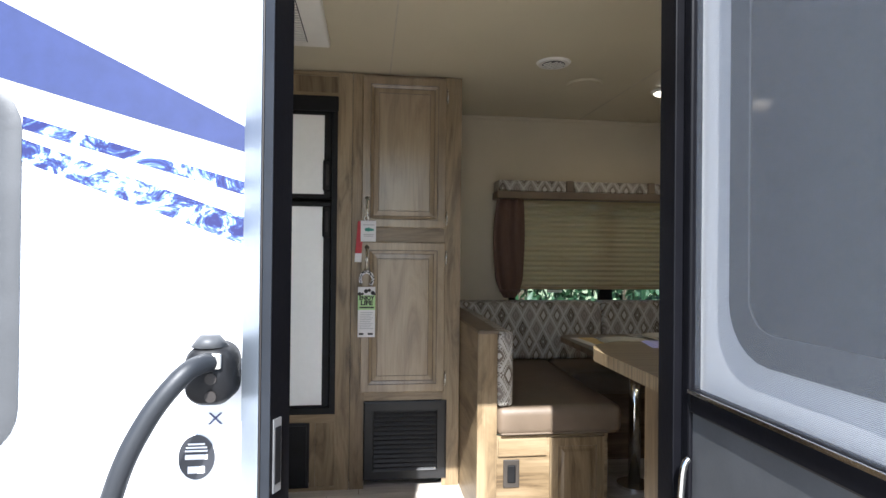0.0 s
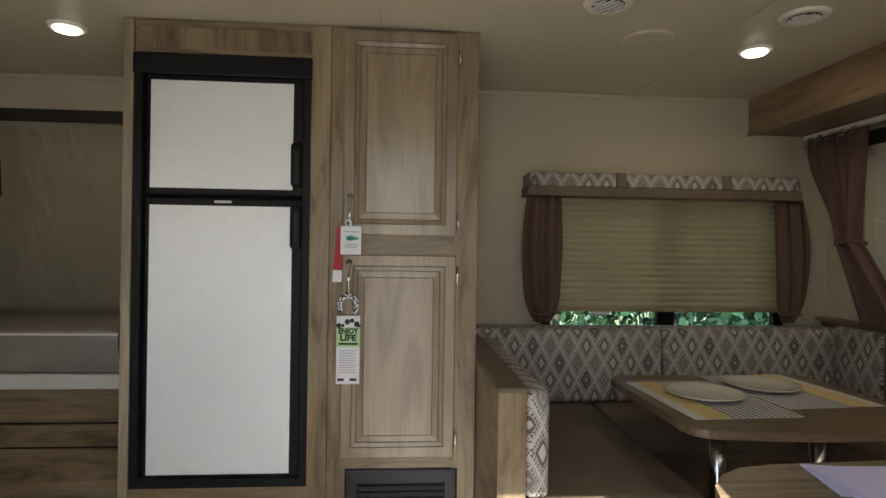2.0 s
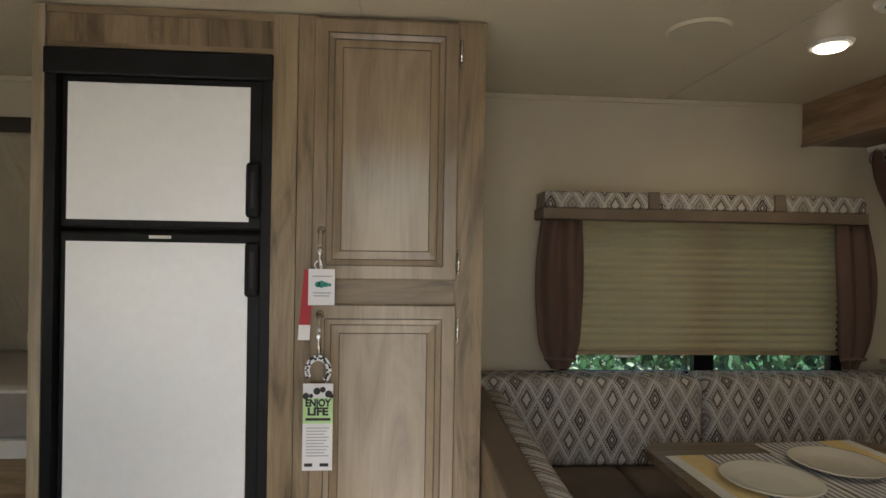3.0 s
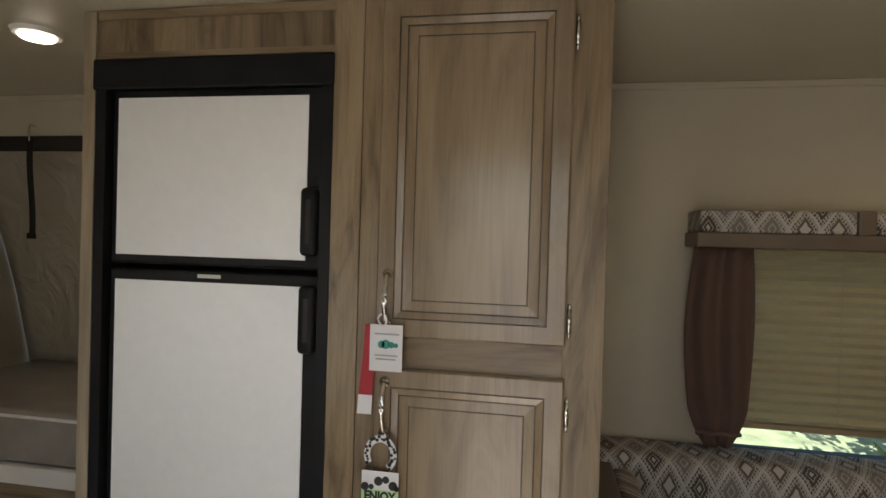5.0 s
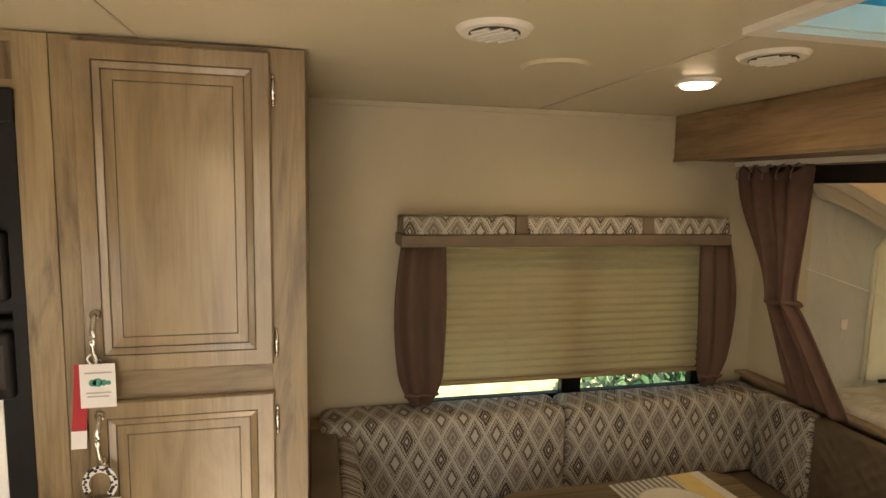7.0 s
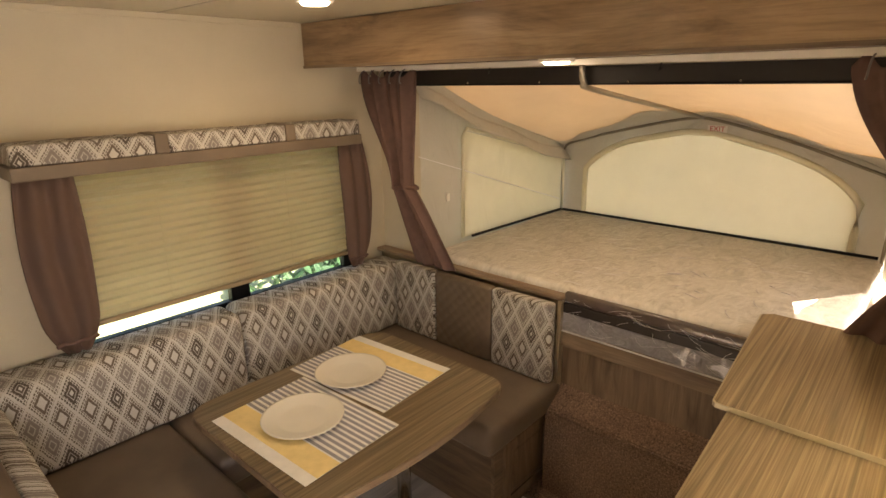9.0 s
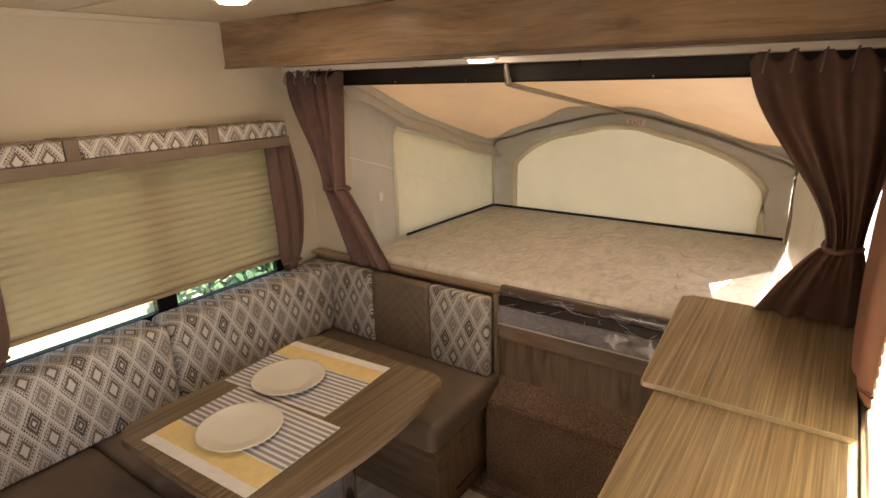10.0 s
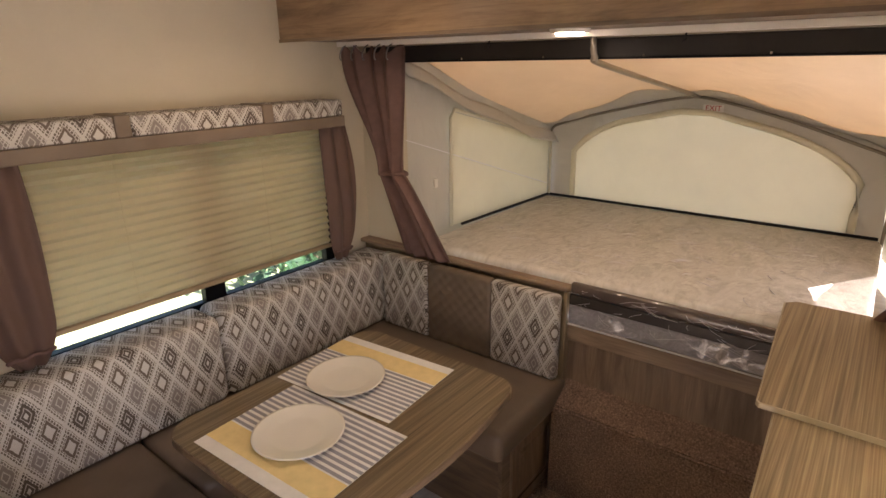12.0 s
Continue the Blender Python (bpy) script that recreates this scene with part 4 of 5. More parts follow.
# ---- right-hand counter with its flap ----
CT = 1.482
galley = thing("counter_cabinet", (1.5, 1.2, FLOOR), "oak laminate base cabinet below the counter", "cabinet")
part("end_panel", box(0.785, 0.801, YN1 + 0.004, 1.42, FLOOR, CT - 0.032), oak_z, galley)
part("front", box(0.801, 2.40, 1.404, 1.42, FLOOR, CT - 0.032), oak_x, galley)
part("top_rail", box(0.801, 2.40, YN1 + 0.004, 1.40, CT - 0.045, CT - 0.033), dark_x, galley)
top = thing("countertop", (1.2, 1.2, CT), "striped wood laminate counter with a pale edge", "countertop")
cpts = [(1.925, 1.035), (1.925, 1.507), (0.74, 1.455)] + [(0.60 + 0.14 * (1 - math.cos(radians(a))) - 0.0, 1.315 + 0.14 * math.sin(radians(a))) for a in (70, 50, 30, 12)] + [(0.60, 1.28), (0.60, 0.868), (0.955, 0.868), (0.955, 1.035)]
part("slab", outline(cpts, CT - 0.03, CT), zebra_x, top)
part("front_edge", outline([(1.923, 1.5075), (1.923, 1.5115), (0.742, 1.4595), (0.742, 1.4555)], CT - 0.029, CT - 0.001), plain("tan_counter_edge", (0.30, 0.235, 0.145), 0.3), top, "tan edge strip")
flap = thing("counter_flap", (2.2, 1.3, CT), "raised hinged extension flap of striped laminate", "countertop")


def tilted(bm):
    """The flap rises gently away from the counter."""
    for v in bm.verts:
        v.co.z += 0.1 * (v.co.x - 1.905)
    return bm


part("leaf", tilted(outline([(1.909, 1.040), (2.49, 1.060), (2.515, 1.085), (2.512, 1.545), (2.490, 1.576), (1.917, 1.5475), (1.909, 1.5395)], CT + 0.002, CT + 0.017)), zebra_x, flap)
part("edge", tilted(outline([(1.905, 1.040), (1.9085, 1.040), (1.9085, 1.5405), (1.9165, 1.5485), (1.9145, 1.5515), (1.905, 1.5425)], CT + 0.002, CT + 0.0165)), plain("tan_edge", (0.33, 0.27, 0.18), 0.3), flap, "tan plastic edging")
part("side_edge", tilted(outline([(1.917, 1.5480), (2.490, 1.5765), (2.4895, 1.5800), (1.916, 1.5515)], CT + 0.002, CT + 0.0165)), plain("tan_side_edge", (0.33, 0.27, 0.18), 0.3), flap)
part("bracket", box(1.93, 2.40, 1.045, 1.085, CT - 0.03, CT + 0.003), silver, flap)
backsplash = thing("window_ledge", (1.5, 0.96, CT), "dark wood ledge between counter and window", "ledge")
part("board", box(0.957, 2.405, YN1 + 0.003, 1.033, CT - 0.03, CT + 0.008, 0.003), dark_x, backsplash)
leaflet = thing("paper_stack", (0.85, 1.40, CT), "folded white leaflet lying on the counter", "paper")
for k, (dx, dy, a) in enumerate(((0, 0, -4), (0.004, -0.008, 2), (0.01, -0.004, 6))):
    bm = box(-0.11, 0.11, -0.055, 0.055, CT + 0.001 + k * 0.0022, CT + 0.0027 + k * 0.0022)
    bmesh.ops.rotate(bm, verts=bm.verts, cent=(0, 0, 0), matrix=Matrix.Rotation(radians(a - 8), 3, "Z"))
    bmesh.ops.translate(bm, verts=bm.verts, vec=(0.885 + dx, 1.375 + dy, 0))
    part("sheet", bm, lilac_paper, leaflet)

# near window with a raised shade and drape
structure("wall_window_box", grid_slab((0.90, 2.07), (1.50, 2.26), [NEARWIN], YN1 + 0.001, 0.985, "y"), wall_paint, "cream boxed surround of the counter window", "wall")
win2 = tagged(part("window_2", grid_slab(NEARWIN[:2], NEARWIN[2:], [(NEARWIN[0] + 0.03, NEARWIN[1] - 0.03, NEARWIN[2] + 0.03, NEARWIN[3] - 0.03)], YN0 + 0.005, YN1 - 0.008, "y"), black_frame),
              "black-framed window above the counter", "window", kind="structure")
g = part("pane", box(NEARWIN[0] + 0.02, NEARWIN[1] - 0.02, YN0 + 0.018, YN0 + 0.022, NEARWIN[2] + 0.02, NEARWIN[3] - 0.02), clear_glass, win2)
g.visible_shadow = False
shade2 = thing("pleated_shade", (1.45, YN1 + 0.02, 1.52), "pleated cream shade above the counter, its colour paled for sunlight", "blind")
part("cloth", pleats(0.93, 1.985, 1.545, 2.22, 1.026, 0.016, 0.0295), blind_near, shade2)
part("bottom_rail", box(0.93, 1.985, 1.008, 1.030, 1.525, 1.545, 0.004), white_plastic, shade2)
drape2 = thing("window_drape", (2.07, 1.04, 1.52), "brown gathered drape at the counter window, coloured lighter as if lit", "curtain", "window drapes")


def rolled(u, v):
    """A full, rounded fall of cloth, drawn in at its foot."""
    a, foot = math.pi * u, 1 - 0.7 * (max(0.0, v - 0.88) / 0.12) ** 2
    bulge = (0.045 + 0.016 * math.sin(math.pi * v)) * foot
    return (2.09 + 0.12 * (0.6 + 0.4 * foot) * math.cos(a), 1.018 + bulge * math.sin(a) + 0.005 * math.sin(8 * a + 2 * v), lerp(2.30, 1.53, v))


thicken(part("cloth", sheet(rolled, 40, 30), sun_toned_drape, drape2, smooth=True), 0.004)
part("gather_band", tube([rolled(n / 12, 0.93) for n in range(13)], 0.006, 8), curtain_cloth, drape2, "", True)

# ---- kitchen counter by the door ----
KT = 1.407
worktop_gloss = plain("glossy_tan_worktop", (0.17, 0.135, 0.09), 0.12, var=0.15, scale=12, bumps=0.02, coat=1.0)
kitchen = thing("kitchen_cabinet", (-1.0, 1.15, FLOOR), "oak laminate kitchen base cabinet beside the door", "cabinet")
part("end_panel", box(-0.203, -0.185, YN1 + 0.004, 1.33, FLOOR, KT - 0.032), oak_z, kitchen)
part("corner_strip", box(-0.2035, -0.182, 1.3305, 1.346, FLOOR, KT - 0.032, 0.003), oak_z, kitchen)
part("front", box(-2.34, -0.204, 1.326, 1.343, FLOOR, KT - 0.032), oak_x, kitchen)
ktop = thing("kitchen_worktop", (-1.0, 1.15, KT), "glossy brown laminate worktop with a curved edge", "countertop")
kp = [(-0.160, YN1 + 0.004), (-0.158, 1.00), (-0.159, 1.10), (-0.163, 1.20), (-0.170, 1.28), (-0.180, 1.36), (-0.190, 1.42)]
part("slab", outline([(x - 0.0065, y) for x, y in kp] + [(-0.215, 1.442), (-0.25, 1.447), (-2.35, 1.45), (-2.35, YN1 + 0.004)], KT - 0.031, KT), worktop_gloss, ktop)
part("edge_strip", outline([(x - 0.006, y) for x, y in kp] + list(reversed(kp)), KT - 0.031, KT + 0.001), plain("tan_lip", (0.16, 0.125, 0.085), 0.3, var=0.1), ktop, "thin brown edge strip")
hob = thing("cooktop", (-0.54, 1.1, KT), "black gas cooktop grate set in the worktop", "stove")
part("tray", box(-0.80, -0.285, 0.93, 1.29, KT + 0.001, KT + 0.010, 0.003), black_plastic, hob)
for k in range(9):
    part("bar", box(-0.79 + k * 0.061, -0.783 + k * 0.061, 0.94, 1.28, KT + 0.0105, KT + 0.020, 0.002), grey_panel, hob)

# ---- second bunk beyond the fridge ----
rail2 = thing("bunk_rail", (-1.44, YF0, 2.38), "black rubber track above the small bunk", "rail")
part("track", box(-2.06, -0.80, YF0 - 0.012, YF0 - 0.001, 2.375, 2.436, 0.003), rubber, rail2)
strap = thing("hanging_strap", (-1.70, YF0 - 0.03, 2.03), "black webbing strap hanging from a chrome hook", "strap")
part("webbing", sheet(lambda u, v: (-1.715 + 0.03 * u + 0.018 * v, YF0 - 0.022 - 0.004 * math.sin(6 * v), lerp(2.42, 2.04, v)), 1, 12), strap_web, strap)
part("hook", tube(smooth_path([(-1.70, YF0 - 0.001, 2.475), (-1.70, YF0 - 0.022, 2.478), (-1.70, YF0 - 0.028, 2.455), (-1.70, YF0 - 0.026, 2.43), (-1.702, YF0 - 0.022, 2.415)], 4), 0.004, 8), chrome, strap, "chrome hook", True)
part("buckle", box(-1.703, -1.664, YF0 - 0.028, YF0 - 0.018, 2.022, 2.045, 0.003), black_plastic, strap)
tent2 = thing("small_bunk_tent", (-1.44, 3.9, 1.4), "grey canvas wall enclosing the small bunk, coloured darker for its shade", "tent")
thicken(part("canvas", sheet(lambda u, v: (lerp(-2.06, -0.80, u), lerp(3.455, 3.78, v ** 0.7) + 0.012 * math.sin(9 * u + 3 * v), lerp(2.39, 1.43, v)), 24, 16), shaded_canvas, tent2, smooth=True), 0.004)
part("side_canvas", box(-0.80, -0.795, 3.502, 3.85, 1.2, 2.40), shaded_canvas, tent2)
part("side_canvas", box(-2.07, -2.065, 3.502, 3.85, 1.2, 2.40), shaded_canvas, tent2)
bed2 = thing("small_mattress", (-1.4, 3.4, 1.26), "grey plastic-wrapped mattress on the small bunk", "mattress")
part("pad", box(-2.03, -0.84, 3.10, 3.83, 1.262, 1.445, 0.03, 4), plain("wrapped_grey_mattress", (0.30, 0.27, 0.235), 0.3, var=0.15, scale=6, bumps=0.2, coat=0.6), bed2, smooth=True)
part("piping", tube([(-2.02, 3.104, 1.425), (-0.85, 3.104, 1.425)], 0.006, 8), white_cloth, bed2, "", True)
bench2 = thing("bunk_bench", (-1.4, 3.3, FLOOR), "oak-fronted bunk base with dark reveals", "bunk")
part("light_edge", box(-2.34, -0.79, 3.092, 3.13, 1.200, 1.2605, 0.003), white_plastic, bench2, "pale edge strip")
part("deck", box(-2.34, -0.79, 3.13, 3.86, 1.205, 1.26), oak_x, bench2)
part("board", box(-2.34, -0.79, 3.110, 3.13, 1.058, 1.198, 0.002), oak_x, bench2)
part("board", box(-2.34, -0.79, 3.114, 3.13, 0.955, 1.046, 0.002), oak_x, bench2)
part("board", box(-2.34, -0.79, 3.118, 3.13, FLOOR, 0.945, 0.002), oak_x, bench2)
part("reveal", box(-2.34, -0.79, 3.122, 3.138, 0.94, 1.06), black_plastic, bench2)
latch = thing("latch_box", (-0.84, 3.11, 0.85), "small black latch on the bunk front", "latch")
part("body", box(-0.87, -0.80, 3.100, 3.1175, 0.80, 0.90, 0.004), black_plastic, latch)
part("keeper", box(-0.85, -0.82, 3.094, 3.0995, 0.855, 0.865, 0.002), chrome, latch)
tie2 = thing("bunk_curtain", (-0.88, 3.07, 1.25), "brown curtain gathered beside the fridge", "curtain")
thicken(part("cloth", sheet(lambda u, v: (-0.885 + (u - 0.5) * 0.15 * (0.6 + 0.5 * math.sin(math.pi * (0.15 + 0.8 * v))), 3.065 + 0.018 * math.sin(15 * u), lerp(1.54, 1.23, v)), 20, 12), curtain_cloth, tie2, smooth=True), 0.004)
web2 = thing("loose_strap", (-1.5, 3.09, 0.85), "loose black strap hanging over the bunk front", "strap")
part("webbing", sheet(lambda u, v: (-1.50 + 0.035 * u + 0.04 * math.sin(2.2 * v) * (1 - v), 3.10 - 0.01 * math.sin(3 * v), lerp(1.13, 0.83, v)), 1, 12), strap_web, web2)

# ---- end bunk: beam, curtains, bed and tent ----
beam = thing("overhead_beam", (2.2, 2.2, 2.41), "walnut laminate beam across the bunk opening", "beam")
part("face", box(1.978, 1.996, YN1 + 0.002, YF0 - 0.002, 2.41, CEIL - 0.002, 0.002), beam_wood, beam)
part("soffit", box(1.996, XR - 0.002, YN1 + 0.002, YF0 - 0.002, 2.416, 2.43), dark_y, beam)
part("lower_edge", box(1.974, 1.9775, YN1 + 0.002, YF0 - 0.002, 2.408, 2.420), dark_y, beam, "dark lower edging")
track = thing("curtain_track", (2.29, 2.2, 2.395), "white curtain track under the beam", "track")
part("channel", box(2.275, 2.305, 1.0, YF0 - 0.01, 2.395, 2.4155, 0.002), white_plastic, track)
for y in (1.93, 2.62):
    part("carrier", tube([(2.29, y, 2.397), (2.283, y, 2.385), (2.29, y + 0.008, 2.372), (2.297, y, 2.38)], 0.003, 8), black_plastic, track)
gasket = thing("tent_rail", (2.43, 2.2, 2.34), "black rubber rail along the tent's head", "rail")
part("strip", box(2.405, 2.4195, 1.02, 3.38, 2.325, 2.394, 0.003), rubber, gasket)
part("bead", tube([(2.404, 1.02, 2.329), (2.404, 3.38, 2.329)], 0.004, 8), black_plastic, gasket)
for y in (1.35, 1.72, 2.09, 2.46, 2.83):
    part("screw", cyl(y, 2.336, 2.4025, 2.4055, 0.004, "x", 10), chrome, gasket)


def tied_curtain(name, top0, top1, tie, foot0, foot1, zfoot, label, push=0.0, ztie=1.86, waist=0.135):
    """A full-length curtain on the track, drawn in at its tie and flared below."""
    ob = thing(name, (2.285, (top0 + top1) / 2, zfoot), label, "curtain", "bunk curtains")
    ztop = 2.40

    def at(u, v):
        s = v * 2
        fold = math.sin(u * 25) * 0.55 + math.sin(u * 14 + 1.0) * 0.45
        if s <= 1:
            k = s * s * (3 - 2 * s)
            c, w, z = lerp((top0 + top1) / 2, tie, k), lerp(top1 - top0, waist, k ** 1.2), lerp(ztop, ztie, s)
        else:
            k = (s - 1) ** 0.8
            c, w, z = lerp(tie, (foot0 + foot1) / 2, k), lerp(waist, foot1 - foot0, k), lerp(ztie, zfoot, s - 1)
        hook = 0.034 * (1 - min(1, v / 0.06)) * (0.5 - 0.5 * math.cos((u - 0.08) / 0.84 * math.tau * 4))
        return (2.285 + push * max(0.0, s - 1) + fold * lerp(0.030, 0.022, abs(1 - s)) - 0.03 * math.sin(math.pi * v) * (0 if push and s > 1 else 1), c + (u - 0.5) * w, z - hook)
    cloth = part("cloth", sheet(at, 90, 60), curtain_cloth, ob, smooth=True)
    thicken(cloth, 0.003)
    bm = tube([(2.285 + 0.048 * math.cos(a), tie + waist * 0.5 * math.sin(a), ztie + 0.006 * math.sin(2 * a)) for a in [k * math.tau / 24 for k in range(25)]], 0.010, 8)
    part("tieback", bm, curtain_cloth, ob, "brown cloth tieback", True)
    for k in range(5):
        y = lerp(top0 + 0.05, top1 - 0.05, k / 4)
        part("hook", tube(smooth_path([(2.285, y, 2.402), (2.262, y + 0.004, 2.392), (2.246, y + 0.006, 2.370), (2.244, y + 0.008, 2.345), (2.254, y + 0.010, 2.338)], 4), 0.003, 6), hook_grey, ob, "grey plastic curtain hook", True)


tied_curtain("bunk_curtain", 3.04, 3.42, 3.125, 2.815, 3.07, 1.49, "brown floor curtain tied back at the window side")
tied_curtain("bunk_curtain", 1.055, 1.425, 1.132, 1.00, 1.395, 1.44, "brown floor curtain tied back at the counter side", 0.285, 1.865, 0.085)

bed = thing("bunk_mattress", (3.0, 2.2, 1.36), "quilted mattress sealed in clear plastic", "mattress")
part("pad", box(2.40, 3.66, 1.34, 3.08, 1.37, 1.515, 0.03, 4), ticking, bed, smooth=True)
part("top_lip", box(2.372, 2.400, 1.345, 2.283, 1.452, 1.500, 0.010, 3), plain("plastic_over_brown", (0.085, 0.062, 0.052), 0.3, var=0.25, scale=14, coat=1.0), bed, "brown piped edge under plastic", True)
part("dark_band", box(2.368, 2.400, 1.345, 2.283, 1.410, 1.4515, 0.003), band_black, bed, "straight dark mattress border")
part("wrap_front", sheet(lambda u, v: (2.376 - 0.004 * math.sin(u * 40) * math.sin(3 * v) - 0.003 * math.sin(u * 13 + 2 * v), lerp(1.345, 2.283, u), lerp(1.410, 1.328, v)), 60, 10), film_wrap, bed, "crumpled clear wrapping", True)
part("wrap_hem", tube([(2.368, 1.345, 1.326), (2.368, 2.283, 1.326)], 0.0035, 6), plain("plastic_hem", (0.55, 0.52, 0.50), 0.3, coat=0.5), bed, "pale folded plastic hem")
rng = random.Random(5)
# Pale threads paint in the glints along the clear wrap's creases.
gloss = plain("crease_glint", (0.66, 0.64, 0.66), 0.15, coat=1.0)
for k in range(64):
    y, z = rng.uniform(1.45, 2.24), rng.uniform(1.345, 1.485)
    dy, dz = rng.uniform(-0.10, 0.10), rng.uniform(-0.04, 0.04)
    part("crease", tube(smooth_path([(2.362, y, z), (2.359, y + dy * 0.5 + 0.006, z + dz * 0.5), (2.362, y + dy, max(1.34, min(1.49, z + dz)))], 3), 0.0007, 5), gloss, bed, "", True)
for k in range(60):
    x, y = rng.uniform(2.44, 3.4), rng.uniform(1.45, 2.95)
    dx, dy = rng.uniform(-0.03, 0.07), rng.uniform(-0.09, 0.09)
    part("crease", tube(smooth_path([(x, y, 1.5145), (x + dx * 0.5, y + dy * 0.5 + 0.008, 1.5175), (x + dx, y + dy, 1.5145)], 3), 0.0018, 5), gloss, bed, "", True)
platform = thing("bunk_platform", (3.0, 2.2, 1.25), "wooden bunk deck with ledge", "bunk")
part("deck", box(2.472, 3.74, 1.28, 3.14, 1.32, 1.366), oak_y, platform)
part("ledge", box(2.366, 2.4195, 0.93, 2.284, 1.256, 1.322, 0.003), dark_y, platform, "dark wooden ledge")
# Black strip drawn in for the shade under the ledge.
part("shadow_gap", box(2.392, 2.4195, 0.93, 2.284, 1.246, 1.2555), black_plastic, platform)
part("apron", box(2.386, 2.4195, 0.93, 2.284, FLOOR + 0.43, 1.2455), dark_z, platform, "dark wood apron below the ledge")

step = thing("carpeted_step", (2.33, 1.8, FLOOR), "brown carpeted step below the bunk", "step")
bm = box(2.265, 2.3855, 0.93, 2.284, FLOOR + 0.011, FLOOR + 0.428)
for v in bm.verts:
    if v.co.z > 1:
        v.co.z += 0.06 if v.co.x > 2.3 else -0.012
bmesh.ops.bevel(bm, geom=[e for e in bm.edges if all(v.co.z > 0.9 and v.co.x < 2.3 for v in e.verts)], offset=0.012, segments=3, affect="EDGES")
tread = part("riser", bm, brown_carpet, step, "speckled carpet over the step")
part("nosing", tube([(2.268, 0.935, 0.994), (2.268, 2.279, 0.994)], 0.006, 8), brown_carpet, tread)

tent = thing("bunk_tent", (3.0, 2.2, 1.36), "grey and peach canvas tent over the end bunk", "tent")
XB = 3.69
ARCH = [(3.085, 1.50), (3.085, 1.80), (3.06, 1.93), (2.98, 1.985), (2.64, 2.075), (2.31, 2.145), (2.15, 2.143), (1.82, 2.06), (1.50, 1.955), (1.37, 1.905), (1.345, 1.84), (1.345, 1.50)]
arch = smooth_path([(XB, y, z) for y, z in ARCH], 5)


def arch_top(y):
    pts = [(3.09, 1.93), (2.64, 2.075), (2.31, 2.145), (2.15, 2.143), (1.82, 2.06), (1.50, 1.955), (1.34, 1.89)]
    for (a, za), (b_, zb) in zip(pts, pts[1:]):
        if b_ <= y <= a:
            return lerp(za, zb, (a - y) / (a - b_))
    return 1.9




def flap_top(y):
    return arch_top(y) - 0.085


bm = sheet(lambda u, v: (XB + 0.012 * math.sin(7 * u), lerp(3.13, 1.30, u), lerp(1.44, arch_top(lerp(3.13, 1.30, u)) + 0.014, v)), 84, 42)
gone = []
for f in bm.faces:
    c = f.calc_center_median()
    if 1.488 < c.y < 2.888 and 1.51 < c.z < flap_top(c.y) - 0.010 - 0.14 * (abs(c.y - 2.1875) / 0.7125) ** 7:
        gone.append(f)
bmesh.ops.delete(bm, geom=gone, context="FACES")
thicken(part("end_canvas", bm, canvas_grey, tent, "grey canvas end wall", True), 0.004)


def window_top(u):
    return flap_top(lerp(2.90, 1.475, u)) - 0.10 * (abs(u - 0.5) * 2) ** 7


flap_w = part("end_window", sheet(lambda u, v: (XB - 0.022 - 0.006 * math.sin(9 * u), lerp(2.90, 1.475, u), lerp(1.50, window_top(u), v)), 40, 12), vinyl_window, tent, "yellowish zipped window flap", True)
edge = [(XB - 0.026, 2.905, 1.50), (XB - 0.026, 2.905, 1.62)] + [(XB - 0.026, lerp(2.905, 1.470, k / 40), window_top(k / 40)) for k in range(41)] + [(XB - 0.026, 1.47, 1.62), (XB - 0.026, 1.47, 1.50)]
part("binding", tube(edge, 0.017, 8), vinyl_window, flap_w, "padded canvas binding", True)
roof_fn = lambda u, v: (lerp(2.44, XB + 0.022, v), lerp(lerp(3.25, 0.98, u), lerp(3.12, 1.31, u), v), lerp(2.40, arch_top(lerp(3.09, 1.34, u)), v ** 1.15) - 0.05 * math.sin(math.pi * v) * (0.5 + 0.5 * math.cos(math.tau * u)) + 0.008 * math.sin(20 * u + 9 * v))
thicken(part("roof_canvas", sheet(roof_fn, 36, 24), canvas_roof, tent, "peach translucent canvas roof", True), 0.004)


def edge_band(u, v):
    x, y, z = roof_fn(u, lerp(0.85 + 0.05 * math.sin(9 * u + 1) + 0.03 * math.sin(31 * u), 0.995, v))
    return (x, y, z - 0.012)


thicken(part("roof_edge", sheet(edge_band, 60, 6), canvas_grey, tent, "grey canvas edge band with an uneven hem", True), 0.002)


def side_fn(y0, y1, zf):
    return lambda u, v: (lerp(2.44, XB, u), lerp(y0, y1, u) + 0.010 * math.sin(11 * u + 5 * v), lerp(1.42, lerp(2.40, zf, u ** 1.15) - 0.05 * math.sin(math.pi * u) + 0.015, v))


bm = sheet(side_fn(3.22, 3.09, 1.93), 60, 40)
gone = [f for f in bm.faces if 2.785 < f.calc_center_median().x < 3.62 and 1.52 < f.calc_center_median().z < lerp(2.065, 1.845, (f.calc_center_median().x - 2.76) / 0.88)]
bmesh.ops.delete(bm, geom=gone, context="FACES")
thicken(part("side_canvas", bm, canvas_grey, tent, "grey canvas side wall", True), 0.004)
bm = sheet(side_fn(1.0, 1.34, 1.89), 50, 40)
for co, no in (((2.52, 0, 0), (1, 0, 0)), ((3.10, 0, 0), (1, 0, 0)), ((0, 0, 1.63), (0, 0, 1)), ((0, 0, 1.97), (0, 0, 1)), ((2.645, 0, 2.015), (0.81, 0, 1))):
    bmesh.ops.bisect_plane(bm, geom=bm.verts[:] + bm.edges[:] + bm.faces[:], plane_co=co, plane_no=no, dist=1e-5)
gone = []
